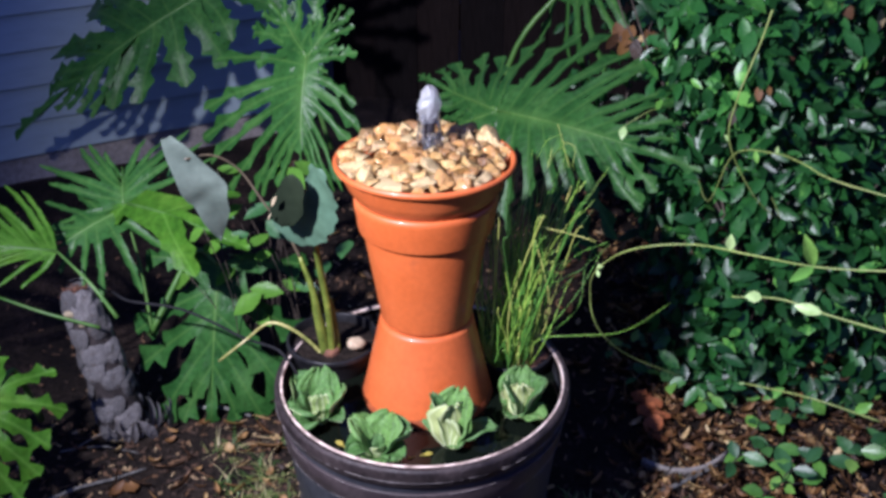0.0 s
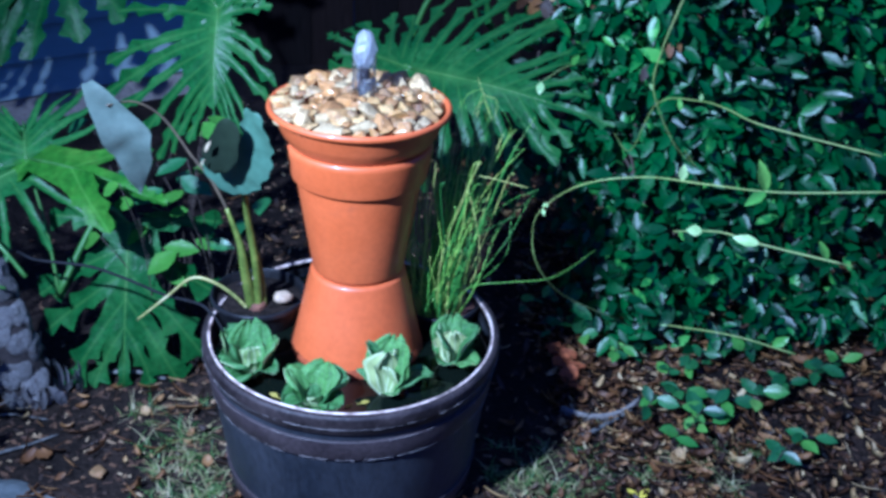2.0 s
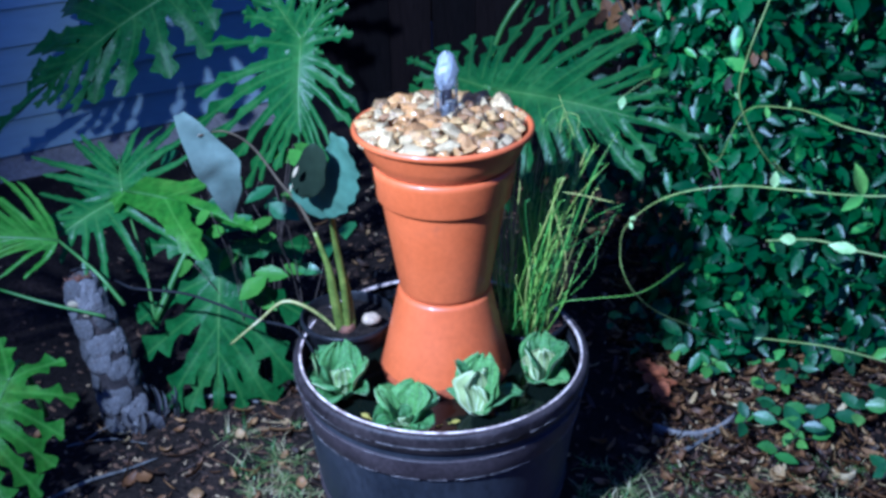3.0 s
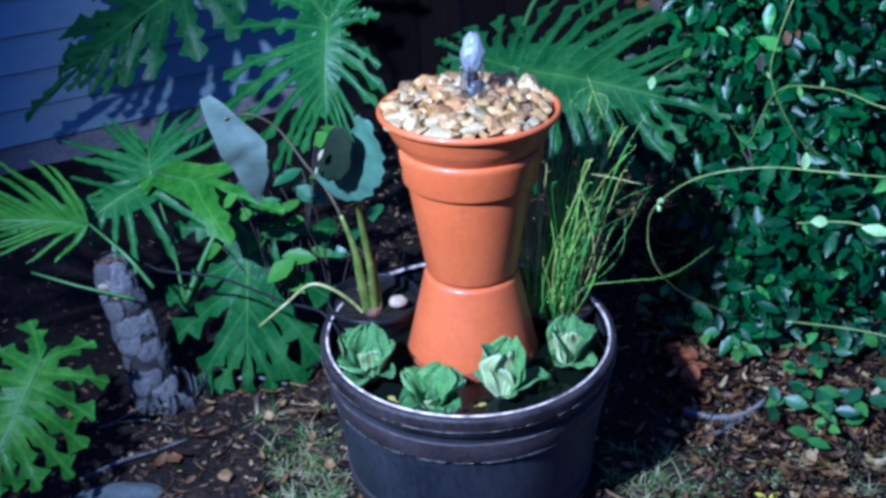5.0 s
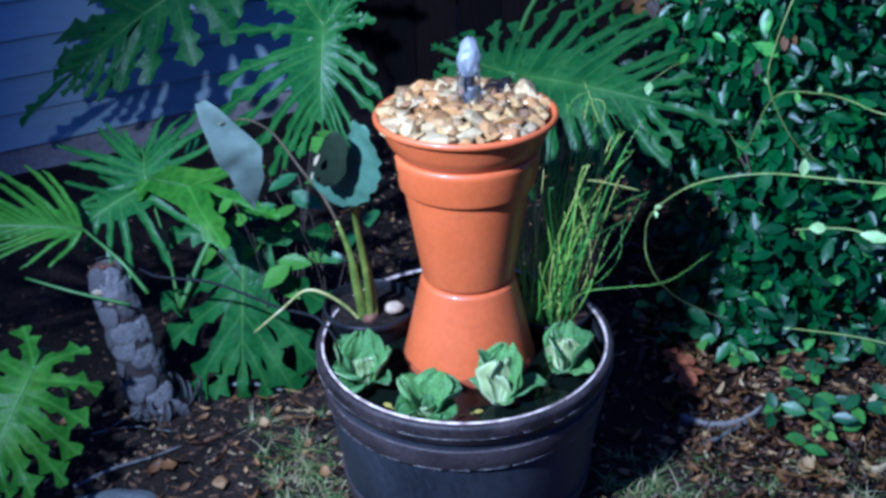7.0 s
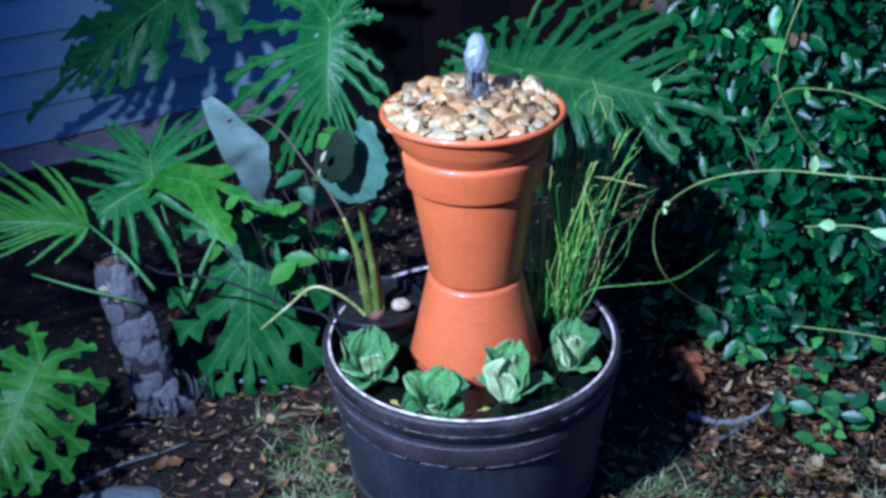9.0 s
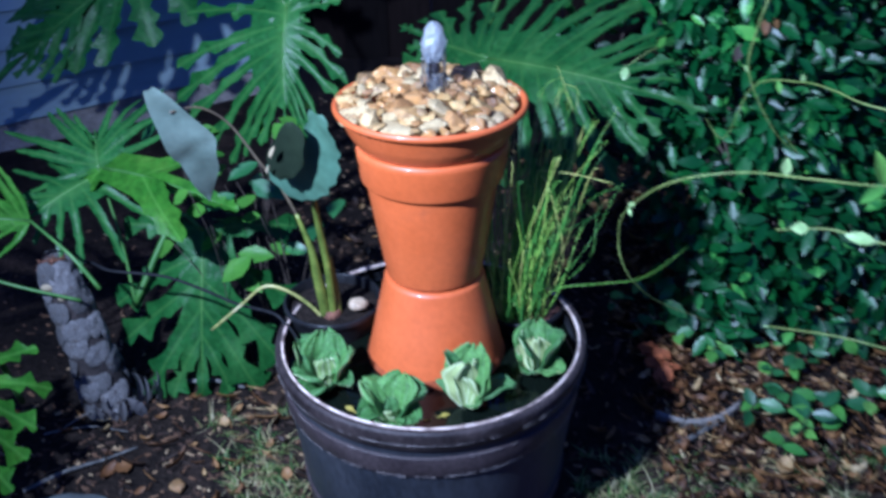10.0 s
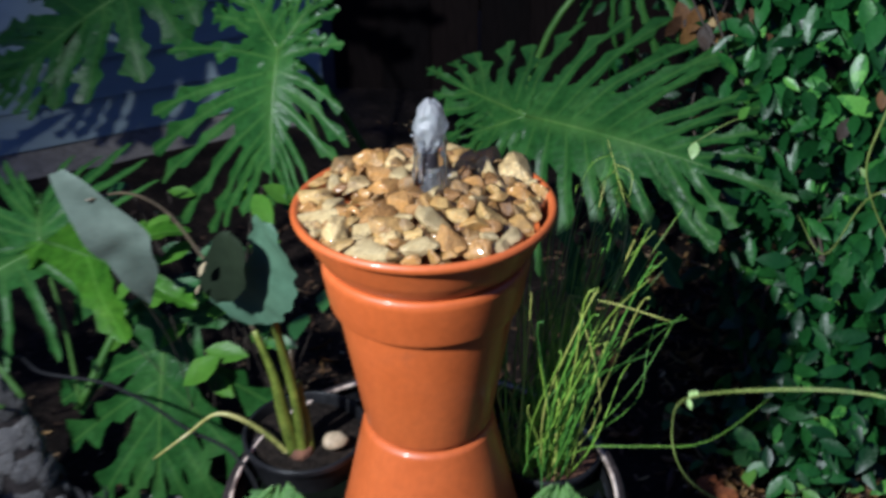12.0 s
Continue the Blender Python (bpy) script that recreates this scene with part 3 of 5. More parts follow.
def build_spout():
    tubing = thing("fountain_nozzle", (NX, NY, 0.70), "black plastic fountain tube standing among pebbles", "nozzle")
    prof = rounded([(0, 0.67), (0.0085, 0.67), (0.0085, 0.7585), (0.0065, 0.7595), (0.0062, 0.74), (0, 0.74)], 0.0006, 2)
    part("tube", lathe(prof, NX, NY, 24), NOZZLE, tubing)
    part("collar", lathe(rounded([(0.008, 0.705), (0.0115, 0.705), (0.0115, 0.716), (0.008, 0.716)], 0.001, 2), NX, NY, 24), NOZZLE, tubing)
    spout = thing("water_spout", (NX, NY, 0.7), "short frothy spout of water from the fountain tube", "water")
    bm = bmesh.new()
    bmesh.ops.create_uvsphere(bm, u_segments=40, v_segments=36, radius=1)
    for v in bm.verts:
        p = v.co.copy()
        h = (p.z + 1) / 2
        wide = 0.0088 + 0.007 * math.sin(math.pi * min(1, h * 1.05)) ** 0.8
        k = 1 + 0.24 * noise.noise((p.x * 2.2, p.y * 2.2, h * 5)) + 0.09 * noise.noise((p.x * 6, p.y * 6, h * 14))
        ring = math.hypot(p.x, p.y) or 1e-6
        flat = math.sqrt(max(0.0, 1 - (2 * h - 1) ** 6))
        v.co = Vector((NX + p.x / ring * wide * flat * k * min(1, ring * 4), NY + p.y / ring * wide * flat * k * min(1, ring * 4), 0.756 + 0.058 * h + 0.004 * noise.noise((p.x * 3, p.y * 3, 2.0))))
    part("froth", bm, FOAM, spout)
    # thin falling sheet round the tube
    bm = bmesh.new()
    n, rows = 40, []
    for k in range(9):
        h = k / 8
        rows.append([bm.verts.new((NX + (0.0145 + 0.005 * (1 - h) + 0.004 * noise.noise((i * 0.6, h * 3, 1.0))) * math.cos(6.2832 * i / n),
                                   NY + (0.0145 + 0.005 * (1 - h) + 0.004 * noise.noise((i * 0.6, h * 3, 5.0))) * math.sin(6.2832 * i / n), 0.712 + 0.07 * h)) for i in range(n)])
    for j, (a, b) in enumerate(zip(rows, rows[1:])):
        for i in range(n):
            if noise.noise((i * 0.45, j * 0.25, 9.0)) > 0.12:
                bm.faces.new((a[i], a[(i + 1) % n], b[(i + 1) % n], b[i]))
    bmesh.ops.delete(bm, geom=[v for v in bm.verts if not v.link_faces], context="VERTS")
    bmesh.ops.solidify(bm, geom=bm.faces, thickness=0.0012)
    part("falling_water", bm, SHEET, spout)
    r = random.Random(5)
    for _ in range(9):
        bm = bmesh.new()
        a, d = r.uniform(0, 6.28), r.uniform(0.012, 0.026)
        bmesh.ops.create_icosphere(bm, subdivisions=1, radius=r.uniform(0.0008, 0.002), matrix=Matrix.Translation((NX + d * math.cos(a), NY + d * math.sin(a), r.uniform(0.73, 0.785))))
        part("drop", bm, FOAM, spout)


build_spout()


# ---- leaves ----
LEAF_V = [(0, 0, 0), (-0.16, 0.2, 0.04), (0.16, 0.2, 0.04), (-0.24, 0.48, 0.06), (0.24, 0.48, 0.06), (-0.15, 0.78, 0.03), (0.15, 0.78, 0.03), (0, 1, -0.05), (0, 0.2, 0), (0, 0.48, 0.005), (0, 0.78, -0.01)]
LEAF_F = [(0, 8, 1), (0, 2, 8), (1, 8, 9, 3), (8, 2, 4, 9), (3, 9, 10, 5), (9, 4, 6, 10), (5, 10, 7), (10, 6, 7)]
LEAF_A = np.array(LEAF_V, float)


def one_leaf(p, d, up, size, broad, material, parent, name="leaf"):
    """A single leaf with a folded blade, as a part."""
    bm = bmesh.new()
    ey = Vector(d).normalized()
    ez = Vector(up)
    ez = (ez - ey * ez.dot(ey)).normalized()
    ex = ey.cross(ez)
    vs = [bm.verts.new(Vector(p) + ex * x * size * broad + ey * y * size + ez * z * size) for x, y, z in LEAF_V]
    for f in LEAF_F:
        bm.faces.new([vs[i] for i in f])
    bmesh.ops.subdivide_edges(bm, edges=bm.edges, cuts=1, use_grid_fill=True)
    return part(name, bm, material, parent)


def lobed_blade(length, reach, lobes, seed, fold=0.12, ripple=1.0, slim=1.0, sweep=1.0, point=0.0, first=156, notch=0.8):
    """A deeply cut leaf: the midrib runs along y from 0, wavy lobes to both sides. Gives vertices and faces
    and, for each vertex, its distance from the axis of its lobe."""
    r = random.Random(seed)
    verts, faces, lateral = [], [], []

    def vert(p, lat, lift):
        verts.append((p.x, p.y, lift - fold * abs(p.x)))
        lateral.append(lat)
        return len(verts) - 1

    lobes = round(lobes * 1.25)
    steps = [0.28 + 0.72 * k / 29 for k in range(30)]
    across = (1.0, 0.5, 0.0, -0.5, -1.0)
    for side in (-1, 1):
        before = None
        for k in range(lobes + 1):
            f = k / lobes
            if k == lobes:
                root, ang, long = Vector((0, length * 0.86)), 0.0, length * 0.34
            else:
                root = Vector((0, length * 0.86 * f ** 1.1))
                ang = radians((first - (first - 28) * f ** 0.62) * sweep + r.uniform(-5, 5)) * side
                long = reach * (0.78 + 0.62 * math.sin(math.pi * min(1, f * 0.95 + 0.08)) ** 1.2 - 0.42 * f) * r.uniform(0.88, 1.1)
            d = Vector((math.sin(ang), math.cos(ang)))
            p = Vector((d.y, -d.x)) * side
            wide = min(0.36 * length / lobes + 0.03 * long, long * 0.15) * slim * r.uniform(0.85, 1.15)
            ph, waves, bend = r.random(), r.uniform(3.4, 4.6) - (notch - 0.8) * 1.6, r.uniform(0.04, 0.16) * long * (1 if k < lobes else 0)
            lift0, twist = r.uniform(-0.6, 0.4) * 0.09 * long * ripple, r.uniform(-0.25, 0.25)

            def width(a, q):
                body = 0.6 + 0.5 * max(0.0, 0.5 - a) + 0.4 * a
                tip = math.sqrt(max(0.0, 1 - (max(0.0, a - 0.84) / 0.16) ** 2))
                s = (waves * a + ph + q) % 1.0
                tooth = (s / 0.78) ** 1.4 if s < 0.78 else (1 - s) / 0.22
                body *= 1 - point * a ** 1.5
                return wide * max(0.0, body * (1 + notch * (1 - 0.6 * point) * (tooth - 0.5) * min(1.0, max(0.0, a - 0.34) * 3.0)) * tip)

            rows = []
            for a in steps:
                c = root + d * long * a - p * bend * a * a
                wa, wb = width(a, 0.0), width(a, 0.4)
                row = []
                for v in across:
                    if k == lobes and v < 0:
                        continue
                    w = wa if v > 0 else wb
                    lift = lift0 * a * a + 0.3 * w * abs(v) ** 1.5 + twist * w * v + 0.0035 * ripple * math.sin(a * 8 + 6 * ph)
                    row.append(vert(c + p * w * v, w * abs(v), lift))
                rows.append(row)
            o = vert(root, 0.0, 0.0)
            n = len(rows[0])
            new_faces = [(o, rows[0][i], rows[0][i + 1]) for i in range(n - 1)]
            for a, b in zip(rows, rows[1:]):
                new_faces += [(a[i], b[i], b[i + 1], a[i + 1]) for i in range(n - 1)]
            if before:
                new_faces.append((before[0], before[1], rows[0][0], o))
            before = (o, rows[0][-1])
            faces += [q if side > 0 else q[::-1] for q in new_faces]
    return verts, faces, lateral


def lay(verts, base, tip, hint, length, arch, side_droop, reach, curl=0.0):
    """From the flat leaf to the world: the chord from base to tip, the upper side towards hint."""
    b, e = Vector(base), Vector(tip)
    ey = (e - b).normalized()
    ez = Vector(hint)
    ez = (ez - ey * ez.dot(ey)).normalized()
    ex = ey.cross(ez)
    k = (e - b).length / length
    out = []
    for x, y, z in verts:
        s = max(-0.4, y / length)
        bow = arch * 4 * s * (1 - s) - side_droop * (x / reach) ** 2 - curl * max(0.0, s - 0.6) ** 2
        out.append(b + ex * x * k + ey * y * k + ez * (z * k + bow * (e - b).length))
    return out


def leaf_object(name, verts, faces, lateral, material, parent, label=""):
    at = ORIGIN[parent.name]
    me = bpy.data.meshes.new(name)
    me.from_pydata([v - at for v in verts], [], faces)
    me.materials.append(material)
    me.polygons.foreach_set("use_smooth", [True] * len(me.polygons))
    me.attributes.new("lateral", "FLOAT", "POINT").data.foreach_set("value", lateral)
    ob = new(name, me)
    ob.parent = parent
    ORIGIN[ob.name] = at
    return tagged(ob, label)


def philodendron_leaf(plant, base, tip, hint, reach, lobes, seed, stalk, material, arch=0.06, droop=0.12, thick=0.0045, slim=1.0, short=1.0, near=1.0, sweep=1.0, point=0.0, first=156, notch=0.8, basal=()):
    """A blade with its midrib, and the stalk that carries it. short, near: how far the two sides reach.
    basal: lobes that reach back past the stalk, each with its turn, length, reach and number of fingers."""
    length = (Vector(tip) - Vector(base)).length * 0.87
    verts, faces, lateral = lobed_blade(length, reach, lobes, seed, slim=slim, sweep=sweep, point=point, first=first, notch=notch)
    verts = [(x * near if x > 0 else x * short, y, z) for x, y, z in verts]
    ribs = []
    for turn, long, wide, fingers in basal:
        v2, f2, l2 = lobed_blade(long * 0.8, wide, fingers, seed + 7 * round(turn), slim=slim * 1.15, sweep=0.62, notch=notch)
        c, w = math.cos(radians(turn)), math.sin(radians(turn))
        o = len(verts)
        verts += [(x * c + y * w, y * c - x * w, z - 0.003) for x, y, z in v2]
        faces += [tuple(i + o for i in f) for f in f2]
        lateral += l2
        ribs.append([(long * 0.85 * k / 6 * w, long * 0.85 * k / 6 * c, -0.003) for k in range(7)])
    blade = leaf_object("leaf", lay(verts, base, Vector(base) + (Vector(tip) - Vector(base)) * 0.87, hint, length, arch, droop, reach), faces, lateral, material, plant)
    line = [(0, length * k / 8 * 1.08, -0.0012) for k in range(9)]
    bm = bmesh.new()
    add_tube(bm, lay(line, base, Vector(base) + (Vector(tip) - Vector(base)) * 0.87, hint, length, arch, droop, reach), 0.0034, 0.001, 6)
    for rib in ribs:
        add_tube(bm, lay(rib, base, Vector(base) + (Vector(tip) - Vector(base)) * 0.87, hint, length, arch, droop, reach), 0.0026, 0.001, 6)
    part("midrib", bm, STALK, blade)
    if stalk:
        part("stalk", tube([*stalk, base], thick * 1.4, thick * 0.8), STALK, blade)


# ---- the trunk philodendron ----
def build_trunk_philodendron():
    foot = (-0.605, 0.2, 0.05)
    plant = thing("philodendron", foot, "large cut-leaf philodendron with a scarred grey trunk, growing in soil", "plant")
    # the leaning trunk
    axis = spline([(-0.603, 0.19, 0.02), (-0.612, 0.184, 0.12), (-0.625, 0.182, 0.22), (-0.638, 0.182, 0.3), (-0.648, 0.184, 0.352)], 8)
    bm = bmesh.new()
    add_tube(bm, axis, 0.046, 0.025, 20)
    trunk = part("trunk", bm, BARK, plant, "grey trunk covered with leaf scars")
    # leaf scars wind round the trunk
    scar_shapes = []
    for k in range(4):
        r = random.Random(50 + k)
        bm = bmesh.new()
        rows = []
        for j in range(9):
            for_row = []
            for i in range(9):
                u, v = (i - 4) / 4, (j - 4) / 4
                w = math.sqrt(max(0.0, 1 - abs(v) ** 2.6)) * (1 + 0.16 * v)
                hump = 0.3 * (1 - u ** 4) * (1 - v ** 4) * (0.8 + 0.25 * v) - 0.1 * math.exp(-(u * u + (v - 0.2) ** 2) / 0.05)
                for_row.append(bm.verts.new((u * w * 0.5, hump * (0.85 + 0.3 * r.random()) * (0.0 if abs(u) == 1 or abs(v) == 1 else 1), v * 0.5 + 0.015 * r.uniform(-1, 1))))
            rows.append(for_row)
        for a, b in zip(rows, rows[1:]):
            for i in range(8):
                bm.faces.new((a[i], a[i + 1], b[i + 1], b[i]))
        bmesh.ops.recalc_face_normals(bm, faces=bm.faces)
        me = bpy.data.meshes.new("leaf_scar")
        bm.to_mesh(me)
        bm.free()
        me.materials.append(SCAR)
        me.polygons.foreach_set("use_smooth", [True] * len(me.polygons))
        scar_shapes.append(me)
    r = random.Random(8)
    rows = 8
    for row in range(rows):
        for col in range(5):
            f = min(0.97, max(0.02, (row + 0.5 + 0.3 * math.sin(col * 2.1 + row) + r.uniform(-0.2, 0.2)) / rows))
            i = f * (len(axis) - 1)
            p = axis[int(i)].lerp(axis[min(int(i) + 1, len(axis) - 1)], i % 1)
            rad = 0.046 - 0.02 * f
            a = (col + 0.5 * (row % 2) + r.uniform(-0.16, 0.16)) / 5 * 6.2832
            out = Vector((math.cos(a), math.sin(a), 0.0))
            wide, tall = 6.2832 * rad / 5 * r.uniform(1.04, 1.2), 0.056 * r.uniform(0.88, 1.12)
            ob = new("leaf_scar", r.choice(scar_shapes))
            ob.parent = trunk
            m = Matrix.Translation(p + out * rad * 0.88 - Vector(foot)) @ Matrix.Rotation(a - math.pi / 2, 4, "Z") @ pose(0, 0, 0, r.uniform(4, 16), r.uniform(-10, 10), 0)
            ob.matrix_basis = m @ Matrix.Diagonal((wide, 0.036, tall, 1))
    # the pale cut scars and red fibre at the top
    for (dx, dy, dz), w in (((-0.004, -0.033, -0.026), 0.024), ((0.014, -0.032, -0.05), 0.013)):
        bm = bmesh.new()
        bmesh.ops.create_uvsphere(bm, u_segments=14, v_segments=8, radius=0.5, matrix=Matrix.Translation(axis[-1] + Vector((dx, dy, dz))) @ Matrix.Diagonal((w, w * 0.35, w * 0.6, 1)))
        part("cut_scar", bm, CUT_GLINT, trunk, "pale cut leaf scar")
    bm = bmesh.new()
    for _ in range(48):
        a, d = r.uniform(0, 6.28), r.uniform(0.004, 0.024)
        p = axis[-1] + Vector((d * math.cos(a), d * math.sin(a), -0.012))
        add_tube(bm, [p, p + Vector((r.uniform(-0.008, 0.008), r.uniform(-0.008, 0.008), 0.014)), p + Vector((r.uniform(-0.014, 0.014), r.uniform(-0.014, 0.014), r.uniform(0.014, 0.024)))], 0.0018, 0.0006, 4)
    part("crown_fibre", bm, FIBRE, trunk, "red-brown fibre at the trunk top")
    # dry sheaths at the foot
    for k in range(22):
        a = r.uniform(-1.6, 0.5)
        far = 0.05 + (0.0 if k < 9 else r.uniform(0.0, 0.035))
        p = Vector((-0.6 + far * math.cos(a), 0.2 + far * math.sin(a), 0.035))
        out = Vector((math.cos(a), math.sin(a), 0))
        one_leaf(p, out * r.uniform(0.1, 0.5) + Vector((r.gauss(0, 0.2), r.gauss(0, 0.2), 1)), out, r.uniform(0.045, 0.085), r.uniform(0.3, 0.62), SCAR, plant, "dry_sheath")
    top = (-0.61, 0.15, 0.36)
    P = philodendron_leaf
    # an upright fan of narrow fingers over the trunk
    P(plant, (-0.592, 0.331, 0.462), (-0.607, 0.392, 0.512), (0.0, -0.7, 0.7), 0.17, 5, 3, [(-0.545, 0.25, 0.22), (-0.562, 0.29, 0.34)], PHILO, 0.04, 0.02, slim=1.3, sweep=0.62, point=0.75, thick=0.0024)
    # a lower leaf behind it with fingers to the side
    P(plant, (-0.6, 0.335, 0.448), (-0.715, 0.25, 0.4), (0.0, -0.45, 0.89), 0.13, 5, 28, [], PHILO, 0.05, 0.08, slim=0.95, point=0.5, thick=0.0024)
    # a broad young leaf beside it that bends to the viewer
    P(plant, (-0.585, 0.332, 0.465), (-0.335, 0.205, 0.448), (0.05, -0.5, 0.86), 0.13, 2, 21, [], PHILO_BRIGHT, 0.06, 0.1, slim=2.0, sweep=0.72, point=0.55, thick=0.0024, near=0.7)
    # the hanging leaf beside the tub
    P(plant, (-0.422, 0.33, 0.335), (-0.438, 0.195, 0.03), (0.06, -0.9, 0.3), 0.18, 4, 6, [(-0.55, 0.25, 0.22), (-0.47, 0.33, 0.36)], PHILO, 0.04, 0.06, slim=0.92, sweep=0.62, notch=1.35)
    # bright leaf in the foreground
    P(plant, (-0.702, -0.04, 0.298), (-0.77, -0.25, 0.15), (0.3, -0.5, 0.8), 0.105, 6, 9, [(-0.74, 0.13, 0.1), (-0.72, 0.05, 0.27)], PHILO_BRIGHT, 0.05, 0.1, slim=1.2, sweep=0.92, notch=1.4)
    # narrow-fingered leaf at the edge
    P(plant, (-0.675, 0.2, 0.43), (-0.95, 0.14, 0.465), (0.0, -0.5, 0.87), 0.2, 12, 12, [(-0.555, 0.13, 0.335), (-0.6, 0.15, 0.39)], PHILO_BRIGHT, 0.05, 0.02, thick=0.0028, slim=0.75, near=0.8, short=0.4, sweep=0.5, point=0.6)
    # leaf against the house wall
    P(plant, (-0.5, 1.06, 0.74), (-1.085, 0.945, 0.372), (-0.05, -0.55, 0.83), 0.28, 10, 15, [(-0.3, 1.02, 0.3), (-0.38, 1.05, 0.55)], PHILO, 0.05, 0.06, slim=1.15, short=0.46, near=0.9)
    # loose stalks
    for pts in (((-0.6, 0.15, 0.3), (-0.69, 0.14, 0.335), (-0.775, 0.15, 0.36)),):
        part("stalk", tube(pts, 0.003, 0.0024), STALK, plant)


build_trunk_philodendron()


def build_back_philodendron():
    plant = thing("philodendron", (0.02, 0.95, 0.06), "cut-leaf philodendron with broad green leaves behind the fountain", "plant")
    P = philodendron_leaf
    P(plant, (-0.26, 0.545, 0.69), (-0.268, 0.44, 0.485), (-0.35, -0.85, 0.35), 0.23, 7, 33, [(-0.05, 0.95, 0.06), (-0.24, 0.85, 0.5)], PHILO, 0.05, 0.08, 0.006, short=0.42, slim=0.8, notch=1.2, basal=[(138, 0.2, 0.09, 3), (-150, 0.13, 0.06, 3)], first=125)
    P(plant, (0.123, 0.655, 0.545), (0.48, 0.38, 0.545), (-0.2, -0.72, 0.65), 0.235, 8, 36, [(0.04, 0.95, 0.06), (0.05, 0.85, 0.5)], PHILO, 0.05, 0.14, 0.006, slim=0.68, notch=1.35, first=112, basal=[(-170, 0.3, 0.13, 4), (155, 0.17, 0.11, 3)])
    P(plant, (0.28, 0.95, 0.75), (0.45, 0.8, 0.85), (0.0, -0.8, 0.5), 0.18, 7, 39, [(0.06, 0.97, 0.06), (0.15, 0.95, 0.55)], PHILO, 0.05, 0.14, 0.006, slim=0.85)


build_back_philodendron()


# ---- the taro in its nursery pot ----
def blade_grid(length, left, right, lift, nu=26, nv=12):
    """A blade from y = 0 to its tip between two edges, given with its relief along and across."""
    verts, faces, lateral = [], [], []
    for i in range(nu + 1):
        u = i / nu
        a, b = left(u), right(u)
        for j in range(nv + 1):
            v = j / nv
            x = a + (b - a) * v
            verts.append((x, u * length, lift(u, v, x)))
            lateral.append(abs(x) + 0.004)
    for i in range(nu):
        for j in range(nv):
            p = i * (nv + 1) + j
            faces.append((p, p + 1, p + nv + 2, p + nv + 1))
    return verts, faces, lateral


def drooping_blade(length, width):
    """A limp leaf, blunt at its torn base, bulging to one side, with a kink half way down."""
    def bulge(u):
        return -width * min(1.0, 0.2 + 2.0 * u - 0.6 * u * u) * max(0.0, 1 - u ** 2.6) * (1 + 0.04 * math.sin(u * 19)) - 0.001

    def edge(u):
        return 0.009 * math.sin(math.pi * u ** 0.8) * (1 + 0.15 * math.sin(u * 17)) * (1 if u < 0.55 else 0.7)

    def relief(u, v, x):
        return 0.26 * abs(x + 0.4 * width) - 0.0025 * math.exp(-((u - 0.46 - 0.12 * v) / 0.05) ** 2) + 0.002 * math.sin(u * 14 + v * 3)
    return blade_grid(length, bulge, edge, relief)


def heart_blade(length):
    """A broad leaf with a jagged edge on one side and a lobe low on the other."""
    def jag(u):
        return 0.0022 * math.sin(u * 41) + 0.0016 * math.sin(u * 23 + 1)

    def right(u):
        return -(0.003 + 0.042 * math.sin(math.pi * (0.04 + 0.95 * u)) ** 0.7 + jag(u))

    def left(u):
        low = max(0.0, u - 0.38) / 0.62
        return 0.006 + 0.047 * math.sin(math.pi * min(1.0, low)) ** 0.8 + jag(1 - u)
    return blade_grid(length, right, left, lambda u, v, x: 0.25 * abs(x) + 0.003 * math.sin(u * 11 + v * 4), 40, 14)


def shade_blade(length, width):
    """A dark oval blade, wider below, standing in for shade on the broad leaf."""
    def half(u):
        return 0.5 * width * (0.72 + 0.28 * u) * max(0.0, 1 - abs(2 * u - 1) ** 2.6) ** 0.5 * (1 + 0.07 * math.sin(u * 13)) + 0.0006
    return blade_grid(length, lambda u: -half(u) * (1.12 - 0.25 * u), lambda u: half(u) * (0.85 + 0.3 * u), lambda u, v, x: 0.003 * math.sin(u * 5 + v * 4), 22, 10)


